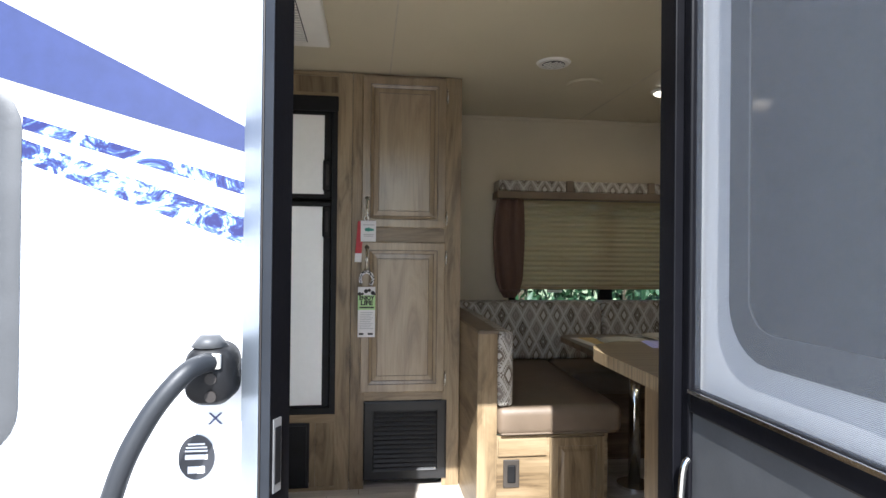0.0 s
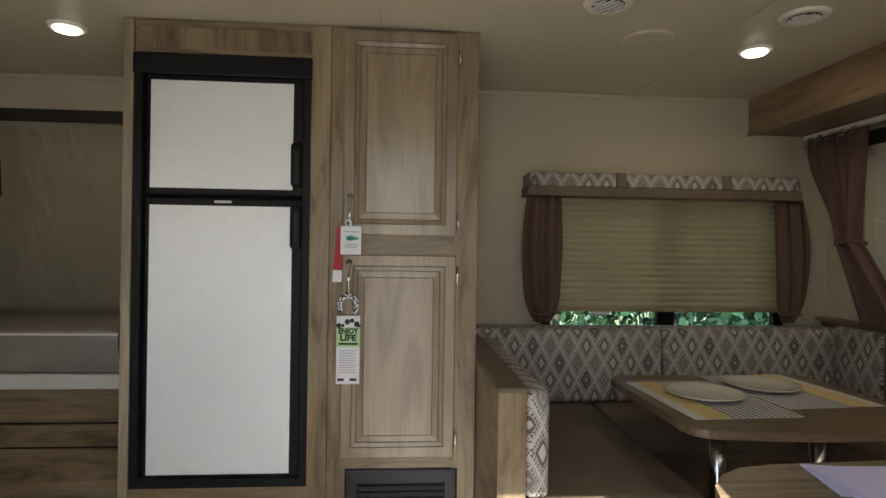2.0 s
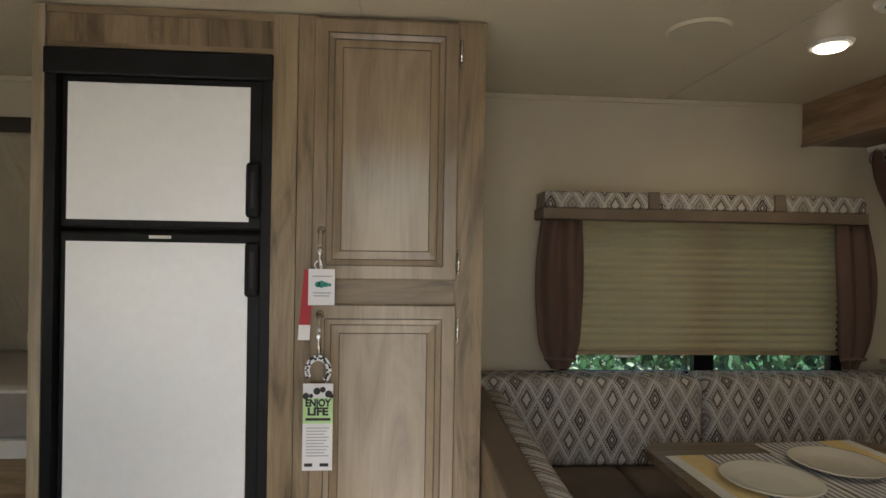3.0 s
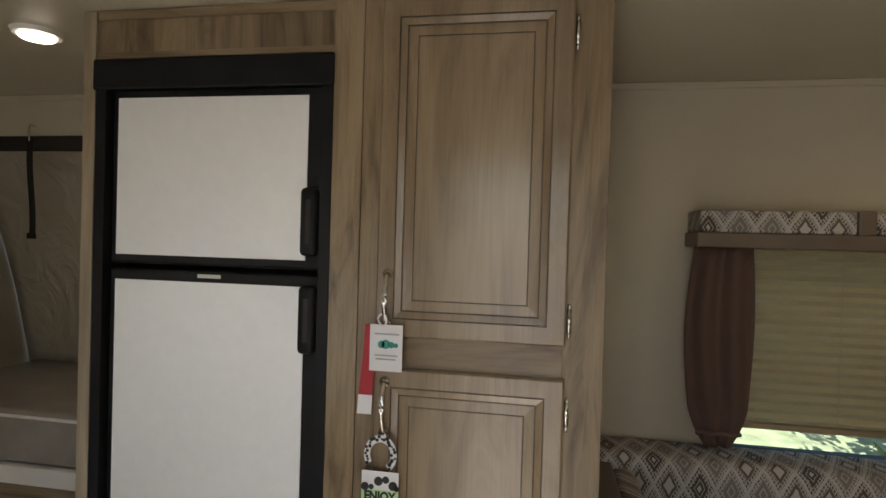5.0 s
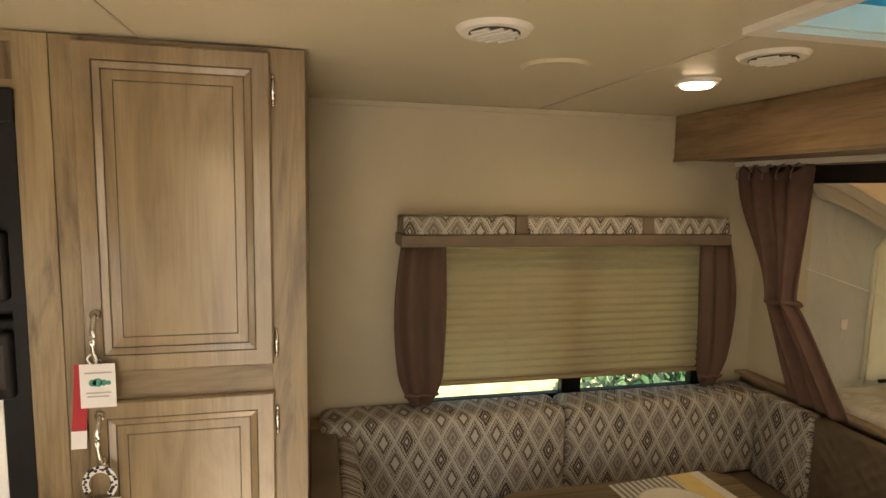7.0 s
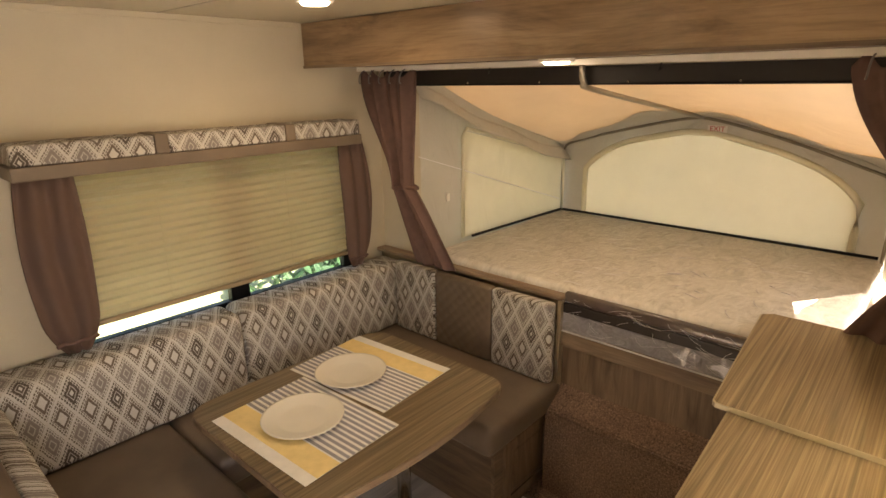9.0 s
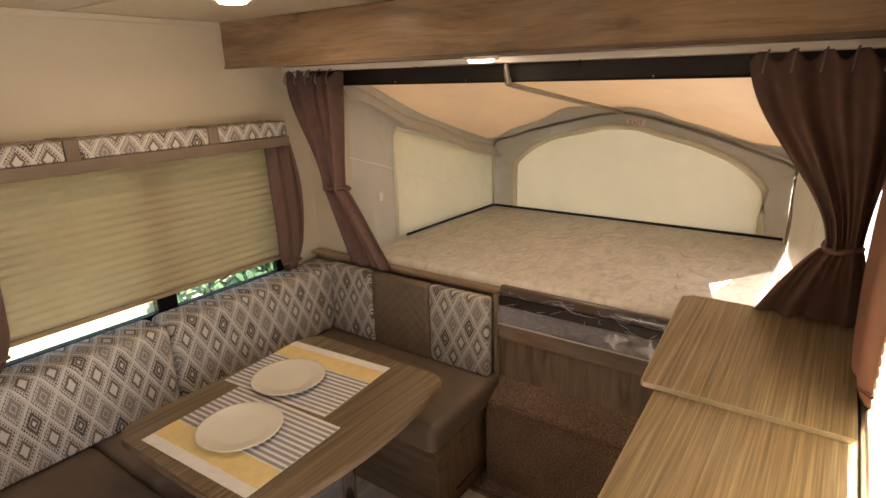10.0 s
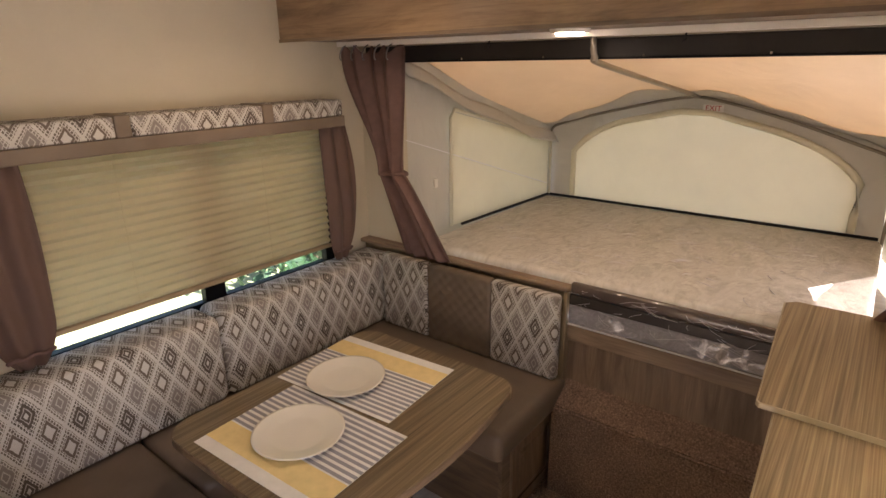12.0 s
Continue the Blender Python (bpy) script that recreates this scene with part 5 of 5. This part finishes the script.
for f in bm.faces:
    c = f.calc_center_median()
    if 2.52 < c.x < 3.10 and 1.63 < c.z < min(1.97, 2.015 - 0.81 * (c.x - 2.645)):
        gone.append(f)
bmesh.ops.delete(bm, geom=gone, context="FACES")
near_side = part("side_canvas", bm, canvas_grey, tent, "grey canvas side wall with a clear window", True)
thicken(near_side, 0.004)
part("clear_vinyl", sheet(lambda u, v: (lerp(2.49, 3.35, u), lerp(1.0, 1.34, (lerp(2.49, 3.35, u) - 2.44) / 1.25) - 0.02 + 0.004 * math.sin(25 * u + 9 * v), lerp(1.58, lerp(2.02, 1.675, u), v)), 24, 10), clear_vinyl, near_side, "crinkled clear vinyl", True)
sw = part("side_window", sheet(lambda u, v: (lerp(2.76, 3.64, u), lerp(3.22, 3.09, (lerp(2.76, 3.64, u) - 2.44) / 1.25) - 0.030, lerp(1.50, lerp(2.09, 1.87, u), v)), 16, 10), vinyl_window, tent, "yellowish side window flap", True)
part("binding", tube([(2.75, 3.155, 1.50), (2.75, 3.152, 2.06), (2.78, 3.150, 2.10), (3.62, 3.062, 1.885), (3.65, 3.058, 1.85), (3.65, 3.056, 1.52)], 0.010, 6), vinyl_window, sw, "", True)
part("snap_tab", box(2.640, 2.665, 3.172, 3.184, 1.72, 1.765, 0.003), white_plastic, tent)
part("guy_line", tube([(2.45, 3.19, 1.98), (3.60, 3.05, 1.60)], 0.0025, 6), paper, tent)
thicken(part("drip_flap", sheet(lambda u, v: (lerp(2.44, XB - 0.02, u), lerp(3.225, 3.085, u) - 0.02 - 0.05 * v, lerp(2.36, 1.93, u ** 1.15) - 0.02 - 0.05 * math.sin(math.pi * u) - 0.075 * v + 0.01 * math.sin(14 * u)), 20, 4), canvas_grey, tent, "", True), 0.003)
hoop = thing("tent_hoop", (XB, 2.2, 1.5), "bent silver tube hoop holding the tent up", "pole")
part("arch_tube", tube([(p.x - 0.038, p.y, p.z - 0.016) for p in arch], 0.008, 10), plain("dull_hoop_tube", (0.26, 0.235, 0.19), 0.4, 0.6), hoop, smooth=True)
part("strut", tube(smooth_path([(2.352, 2.246, 2.414), (2.350, 2.243, 2.36), (2.372, 2.244, 2.33), (2.440, 2.255, 2.312), (3.05, 2.245, 2.225), (XB - 0.03, 2.22, 2.138)], 6), 0.011, 10), plain("worn_steel_tube", (0.34, 0.30, 0.245), 0.38, 0.7), hoop, "bent steel strut", True)
# Black tubes stand in for the shaded gap along the bed's edges.
part("seam_rope", tube([(XB - 0.04, 3.06, 1.522), (XB - 0.045, 1.36, 1.520)], 0.008, 8), black_plastic, hoop, "black tube standing in for the dark gap", True)
part("seam_rope", tube([(2.75, 3.085, 1.522), (XB - 0.04, 3.06, 1.522)], 0.008, 8), black_plastic, hoop, "", True)
sign = thing("exit_label", (XB - 0.04, 2.145, 2.08), "small white label with red EXIT lettering", "sign")
part("patch", box(XB - 0.034, XB - 0.031, 2.095, 2.195, 2.062, 2.100), white_cloth, sign)
text("lettering", "EXIT", 0.038, Matrix.Translation((XB - 0.0355, 2.145, 2.081)) @ Matrix.Rotation(radians(-90), 4, "Z") @ face, exit_red, sign, "EXIT in red capitals", 1.0)

# ---- ceiling fittings ----
def led(x, y, z, group):
    ob = thing("ceiling_lamp", (x, y, z), "round recessed LED lamp, switched on", "lamp", group)
    part("bezel", cyl(x, y, z - 0.012, z - 0.0005, 0.058, n=40, r2=0.064), white_plastic, ob, smooth=False)
    part("lens", cyl(x, y, z - 0.020, z - 0.0125, 0.040, n=36, r2=0.046), led_lens, ob, "glowing frosted lens")


led(1.56, 2.75, CEIL, "ceiling lamps")
led(-1.04, 2.81, CEIL, "ceiling lamps")
led(2.18, 2.25, 2.416, "ceiling lamps")


def round_vent(x, y):
    ob = thing("ceiling_vent", (x, y, CEIL), "round white air register with dark slots", "vent", "ceiling vents")
    part("flange", cyl(x, y, CEIL - 0.010, CEIL - 0.0005, 0.070, n=44, r2=0.078), white_plastic, ob)
    part("throat", cyl(x, y, CEIL - 0.0125, CEIL - 0.0102, 0.052, n=32), plain("dark_throat", (0.03, 0.028, 0.025), 0.6), ob)
    for k in range(6):
        o = -0.045 + k * 0.018
        w = math.sqrt(max(0.0002, 0.050 ** 2 - o * o))
        bm = box(x + o - 0.004, x + o + 0.004, y - w, y + w, CEIL - 0.017, CEIL - 0.0127, 0.001)
        bmesh.ops.rotate(bm, verts=bm.verts, cent=(x, y, CEIL), matrix=Matrix.Rotation(radians(35), 3, "Z"))
        part("slat", bm, white_plastic, ob)


round_vent(0.842, 2.41)
round_vent(1.525, 2.435)
spk = thing("ceiling_speaker", (1.10, 2.69, CEIL), "flush round cream ceiling speaker", "speaker")
part("cover", cyl(1.10, 2.69, CEIL - 0.009, CEIL - 0.0005, 0.085, n=44, r2=0.092), ceiling_paint, spk)
det = thing("smoke_detector", (1.81, 2.115, CEIL), "small white smoke detector on the ceiling", "detector")
part("base", cyl(1.81, 2.115, CEIL - 0.012, CEIL - 0.0005, 0.045, n=32), white_plastic, det)
part("dome", cyl(1.81, 2.115, CEIL - 0.036, CEIL - 0.0122, 0.026, n=32, r2=0.040), white_plastic, det, smooth=False)
hatchv = thing("roof_vent", (1.53, 2.05, CEIL), "blue-tinted roof vent with white frame", "roof vent")
part("frame", grid_slab((1.30, 1.755), (1.825, 2.27), [(1.34, 1.715, 1.865, 2.23)], CEIL - 0.014, CEIL - 0.0005, "z"), white_plastic, hatchv)
part("garnish", grid_slab((1.337, 1.718), (1.862, 2.233), [(1.345, 1.710, 1.870, 2.225)], CEIL, CEIL + 0.050, "z"), white_plastic, hatchv)
bm = bmesh.new()
rings = []
for z, k, r in ((0.051, 1.0, 0.03), (0.10, 0.97, 0.06), (0.135, 0.90, 0.09), (0.150, 0.75, 0.10)):
    hx, hy = 0.1905 * k, 0.1855 * k
    rings.append([bm.verts.new((x, y, CEIL + z)) for x, y in round_rect(1.5275 - hx, 1.5275 + hx, 2.0475 - hy, 2.0475 + hy, r, 6)])
for a, b_ in zip(rings, rings[1:]):
    for k in range(len(a)):
        n = (k + 1) % len(a)
        bm.faces.new((a[k], a[n], b_[n], b_[k]))
bm.faces.new(rings[-1])
thicken(part("dome", bm, blue_dome, hatchv, "blue acrylic lid", True), 0.003)
part("crank", box(1.50, 1.66, 2.04, 2.055, CEIL + 0.02, CEIL + 0.034, 0.004), black_plastic, hatchv, "black crank arm")
ac = thing("air_conditioner", (-0.38, 2.1, CEIL), "white ceiling air unit with dark grille", "air conditioner")
part("plate", box(-0.62, -0.150, 1.62, 2.312, CEIL - 0.028, CEIL - 0.0005, 0.008), white_plastic, ac)
part("recess", box(-0.56, -0.235, 1.72, 2.245, CEIL - 0.0315, CEIL - 0.0285), plain("grille_void", (0.02, 0.02, 0.02), 0.7), ac)
for k in range(24):
    part("slat", box(-0.558, -0.237, 1.728 + k * 0.0217, 1.736 + k * 0.0217, CEIL - 0.037, CEIL - 0.0318, 0.001), white_plastic, ac)
for x in (-0.45, -0.345):
    part("rib", box(x - 0.003, x + 0.003, 1.72, 2.245, CEIL - 0.0385, CEIL - 0.0372), white_plastic, ac)

# ---- entry door, jamb and outside wall ----
frame_ = thing("door_frame", (0.23, 0.85, 0.56), "black and silver aluminium entry door frame", "door frame")
part("jamb", box(DOOR[1] - 0.019, DOOR[1], YN0 - 0.004, YN1 + 0.004, DOOR[2] - 0.02, DOOR[3], 0.002), black_frame, frame_)
part("jamb", box(DOOR[0], DOOR[1], YN0 - 0.004, YN1 + 0.004, DOOR[3] - 0.014, DOOR[3] + 0.01), black_frame, frame_)
FZ = (DOOR[2] - 0.05, DOOR[3] + 0.05)
part("flange", outline([(-0.164, YN0 - 0.0005), (-0.164, 0.796), (-0.1315, 0.750), (-0.1310, YN0 - 0.0005)], *FZ), silver, frame_, "silver outer flange")
part("gasket", outline([(-0.1306, YN0), (-0.1306, 0.7515), (-0.1290, 0.7515), (-0.1290, YN0)], *FZ), rubber, frame_)
part("face", outline([(-0.1286, YN0), (-0.1286, 0.7545), (-0.1182, 0.767), (-0.1182, YN0)], *FZ), plain("dark_anodised", (0.10, 0.11, 0.13), 0.4, 0.6), frame_, "dull grey inner bevel")
part("jamb", outline([(-0.1372, YN1 + 0.004), (-0.1372, YN0 + 0.001), (-0.1178, YN0 + 0.001), (-0.1178, 0.7675), (-0.097, 0.812), (-0.124, YN1 + 0.004)], DOOR[2] - 0.02, DOOR[3] - 0.015), black_frame, frame_)
sp = part("strike_plate", outline([(-0.1148, 0.7728), (-0.1130, 0.7719), (-0.1050, 0.7877), (-0.1068, 0.7886)], 1.380, 1.486), plain("bright_steel", (0.42, 0.42, 0.43), 0.3, 0.7), frame_, "chrome strike plate")
part("strike_slot", outline([(-0.1122, 0.7745), (-0.1110, 0.7740), (-0.1051, 0.7856), (-0.1063, 0.7861)], 1.392, 1.474), black_plastic, sp)

HX, HY = DOOR[1] - 0.005, YN0 - 0.005
door = thing("entry_door", (HX, HY, 0.56), "open white entry door with dark window and black-framed fly screen", "door", kind="")
W = 0.66
part("slab", grid_slab((HY - W, HY), (0.56, 2.46), [(HY - W + 0.13, HY - 0.118, 1.605, 2.30)], HX + 0.034, HX + 0.070, "x"), skin_white, door, "white door skin")
bm = bmesh.new()
rr = [(y, z) for y, z in round_rect(HY - W + 0.095, HY - 0.085, 1.575, 2.335, 0.085)]
ri = [(y, z) for y, z in round_rect(HY - W + 0.14, HY - 0.128, 1.62, 2.29, 0.05)]
for lst_x in (HX + 0.026,):
    a = [bm.verts.new((lst_x, y, z)) for y, z in rr]
    b_ = [bm.verts.new((lst_x, y, z)) for y, z in ri]
    c = [bm.verts.new((lst_x + 0.012, y, z)) for y, z in rr]
    for k in range(len(rr)):
        n = (k + 1) % len(rr)
        bm.faces.new((a[k], a[n], b_[n], b_[k]))
        bm.faces.new((a[k], a[n], c[n], c[k]))
    d = [bm.verts.new((lst_x + 0.0025, y, z)) for y, z in ri]
    for k in range(len(ri)):
        n = (k + 1) % len(ri)
        bm.faces.new((b_[k], b_[n], d[n], d[k]))
wf = part("window_frame", bm, plain("dark_window_frame", (0.030, 0.032, 0.036), 0.5, var=0.1), door, "dark rounded window surround")
part("pane", box(HX + 0.0285, HX + 0.0335, HY - W + 0.126, HY - 0.114, 1.601, 2.304), smoked_glass, wf, "smoked glass")
for y0, y1 in ((HY - W, HY - W + 0.035), (HY - 0.022, HY)):
    part("screen_stile", box(HX, HX + 0.022, y0, y1, 0.58, 2.45, 0.004), black_frame, door, "black screen-door stile")
for z0, z1 in ((0.58, 0.62), (1.474, 1.512), (2.405, 2.45)):
    part("screen_rail", box(HX, HX + 0.022, HY - W + 0.0352, HY - 0.0222, z0, z1, 0.004), black_frame, door)
part("screen", box(HX + 0.010, HX + 0.0108, HY - W + 0.03, HY - 0.018, 1.50, 2.41), fly_screen, door, "fine grey fly screen")
part("kick_panel", box(HX + 0.007, HX + 0.014, HY - W + 0.03, HY - 0.018, 0.61, 1.48), grey_panel, door, "charcoal lower panel")
part("trim_bead", box(HX - 0.004, HX - 0.0005, HY - W + 0.04, HY - 0.024, 1.506, 1.512), chrome, door)
bm = tube(smooth_path([(HX - 0.004, HY - 0.030, 1.402), (HX - 0.014, HY - 0.031, 1.385), (HX - 0.020, HY - 0.033, 1.31), (HX - 0.016, HY - 0.034, 1.23), (HX + 0.007, HY - 0.034, 1.215)], 5), 0.0055, 10)
part("pull", bm, chrome, door, "slim bowed silver pull", True)

OX = YN0
dark_win = thing("outside_window", (-1.15, OX, 1.45), "dark tinted trailer window with rounded black frame", "window")
bm = bmesh.new()
ro = [(x, z) for x, z in round_rect(-1.82, -0.478, 1.425, 1.975, 0.075)]
ri = [(x, z) for x, z in round_rect(-1.78, -0.515, 1.465, 1.935, 0.05)]
a, b_, c = ([bm.verts.new((x, y, z)) for x, z in lst] for lst, y in ((ro, OX - 0.002), (ri, OX - 0.018), (ri, OX + 0.01)))
for k in range(len(ro)):
    n = (k + 1) % len(ro)
    bm.faces.new((a[k], a[n], b_[n], b_[k]))
    bm.faces.new((b_[k], b_[n], c[n], c[k]))
part("frame", bm, grey_panel, dark_win, "dark grey frame", True)
part("pane", box(-1.79, -0.51, OX + 0.006, OX + 0.010, 1.46, 1.94), tinted_glass, dark_win, "tinted glass").visible_shadow = False
decal = thing("blue_side_stripe", (-0.5, OX, 1.85), "blue swept stripe decals on the white trailer side", "decal")


def band(x0, x1, top0, top1, bot0, bot1, y):
    bm = bmesh.new()
    n = 16
    lo = [bm.verts.new((lerp(x0, x1, k / n), y, lerp(bot0, bot1, k / n))) for k in range(n + 1)]
    hi = [bm.verts.new((lerp(x0, x1, k / n), y, lerp(top0, top1, k / n))) for k in range(n + 1)]
    for k in range(n):
        bm.faces.new((lo[k], lo[k + 1], hi[k + 1], hi[k]))
    return bm


XE = -0.1645
part("broad_stripe", band(-1.20, XE, 2.425, 1.915, 2.168, 1.877, OX - 0.0012), skin_blue, decal, "deep blue stripe")
part("thin_stripe", band(-0.478, XE, 1.920, 1.832, 1.901, 1.812, OX - 0.0012), decal_marble, decal, "marbled blue stripe")
part("marble_stripe", band(-0.478, XE, 1.887, 1.778, 1.854, 1.736, OX - 0.0012), decal_marble, decal, "marbled blue stripe")
part("hairline", band(-0.478, XE, 1.847, 1.718, 1.845, 1.716, OX - 0.0012), grey_ink, decal)
part("hairline", band(-0.478, XE, 1.930, 1.856, 1.929, 1.855, OX - 0.0012), grey_ink, decal)
text("lettering", "X", 0.025, Matrix.Translation((-0.206, OX - 0.0012, 1.476)) @ face, skin_blue, decal, "dark blue letter X", 1.2)
seal = thing("certification_plate", (-0.232, OX, 1.41), "dark oval certification plate with white print", "plate")
bm = bmesh.new()
vs = bmesh.ops.create_cone(bm, cap_ends=True, segments=40, radius1=1, radius2=1, depth=0.002)["verts"]
for v in vs:
    v.co = Vector((-0.232 + v.co.x * 0.026, OX - 0.0015 + v.co.z, 1.42 + v.co.y * 0.033))
part("plate", bm, plain("plate_grey", (0.05, 0.052, 0.06), 0.35, 0.5), seal)
bm = bmesh.new()
for z, w, h in ((1.44, 0.012, 0.0012), (1.435, 0.015, 0.0012), (1.43, 0.016, 0.0012), (1.421, 0.016, 0.0035), (1.402, 0.012, 0.005)):
    box(-0.232 - w, -0.232 + w, OX - 0.0036, OX - 0.0026, z - h, z + h, bm=bm)
part("print_bar", bm, paper, seal)
grab = thing("grab_handle", (-0.16, OX, 1.5), "folding black assist handle with moulded bracket", "handle")
bm = bmesh.new()
prof = [(x, z) for x, z in round_rect(-0.240, -0.170, 1.506, 1.594, 0.026, 6)]
back, mid_, front = ([bm.verts.new((-0.204 + (x + 0.204) * k, y, 1.55 + (z - 1.55) * k)) for x, z in prof] for k, y in ((1.0, OX - 0.0005), (0.97, OX - 0.040), (0.80, OX - 0.055)))
for p, q in ((back, mid_), (mid_, front)):
    for k in range(len(prof)):
        n = (k + 1) % len(prof)
        bm.faces.new((p[k], p[n], q[n], q[k]))
bm.faces.new(front)
br = part("bracket", bm, black_plastic, grab, "black moulded bracket", True)
part("cap", cyl(-0.208, OX - 0.028, 1.59, 1.606, 0.026, "z", 24, r2=0.014), grey_panel, br, "rounded grey cap", True)
part("clip", box(-0.206, -0.184, OX - 0.062, OX - 0.050, 1.562, 1.584, 0.003), chrome, br, "bright metal clip")
for z in (1.548, 1.523):
    part("hole", cyl(-0.199, z, OX - 0.0575, OX - 0.0545, 0.008, "y", 18), rubber, br)
part("tube", tube(smooth_path([(-0.196, OX - 0.04, 1.568), (-0.208, OX - 0.072, 1.572), (-0.228, OX - 0.095, 1.558), (-0.266, OX - 0.11, 1.503), (-0.300, OX - 0.12, 1.415), (-0.350, OX - 0.12, 1.20), (-0.40, OX - 0.11, 0.95)], 6), 0.0135, 14), plain("grey_foam_grip", (0.016, 0.018, 0.022), 0.5), grab, "grey foam-covered tube", True)

# ---- trees seen below the shade ----
def shrub(cx, cy, w, h, count, seed):
    rng = random.Random(seed)
    ob = thing("garden_tree", (cx, cy, 0.02), "leafy green tree behind the trailer", "tree", "trees behind the trailer")
    part("trunk", tube(smooth_path([(cx, cy, 0), (cx + 0.05, cy, h * 0.3), (cx - 0.04, cy + 0.05, h * 0.6), (cx, cy, h * 0.85)], 4), 0.09, 8), bark, ob)
    bm = bmesh.new()
    for _ in range(count):
        a, r = rng.uniform(0, math.tau), rng.random() ** 0.5
        z = 0.15 + (h - 0.15) * rng.random()
        k = (0.55 + 0.45 * math.sin(math.pi * min(1, z / h * 0.9 + 0.1))) * (1 + 0.25 * math.sin(3 * a + 2 * z))
        c = Vector((cx + w * r * k * math.cos(a), cy + w * 0.6 * r * k * math.sin(a), z))
        m = Euler((rng.uniform(0, 6), rng.uniform(0, 6), rng.uniform(0, 6))).to_matrix()
        s = rng.uniform(0.05, 0.11)
        q = [bm.verts.new(c + m @ Vector(p) * s) for p in ((-1, 0, 0), (-0.3, 0.45, 0.1), (0.5, 0.4, 0), (1, 0, 0), (0.5, -0.4, 0.05), (-0.3, -0.45, 0))]
        bm.faces.new(q)
    tagged(part("crown", bm, leaf, ob), kind="stuff")


shrub(4.35, 6.3, 1.45, 3.2, 3000, 3)
shrub(7.0, 8.2, 2.2, 4.2, 2400, 4)
shrub(-3.5, 13.5, 2.6, 4.5, 1500, 5)
shrub(9.8, 11.0, 3.0, 5.0, 1800, 6)
shrub(0.2, 14.5, 2.8, 4.8, 1500, 7)
shrub(3.4, 15.0, 2.6, 4.6, 1500, 8)
for k, (x, y) in enumerate(((-1.6, 9.9), (0.6, 9.7), (2.6, 9.4), (4.6, 9.6), (6.6, 9.8), (8.8, 10.2))):
    shrub(x, y, 1.6, 3.4 + 0.25 * (k % 3), 3000, 20 + k)

# ---- floor planks ----
floor_ob = bpy.data.objects["floor"]
rng = random.Random(11)
for row in range(17):
    y0 = YN1 + 0.001 + row * 0.148
    y1 = min(y0 + 0.1465, YF0 - 0.001)
    if y1 - y0 < 0.02:
        continue
    x = XL + 0.042 - rng.uniform(0, 0.7)
    while x < 2.178:
        a, b_ = max(x, XL + 0.041), min(x + 1.2, 2.178)
        x += 1.202
        if b_ - a > 0.05:
            part("plank", box(a, b_ - 0.0015, y0, y1, FLOOR - 0.0058, FLOOR, 0.0008, 1), vinyl_plank, floor_ob)
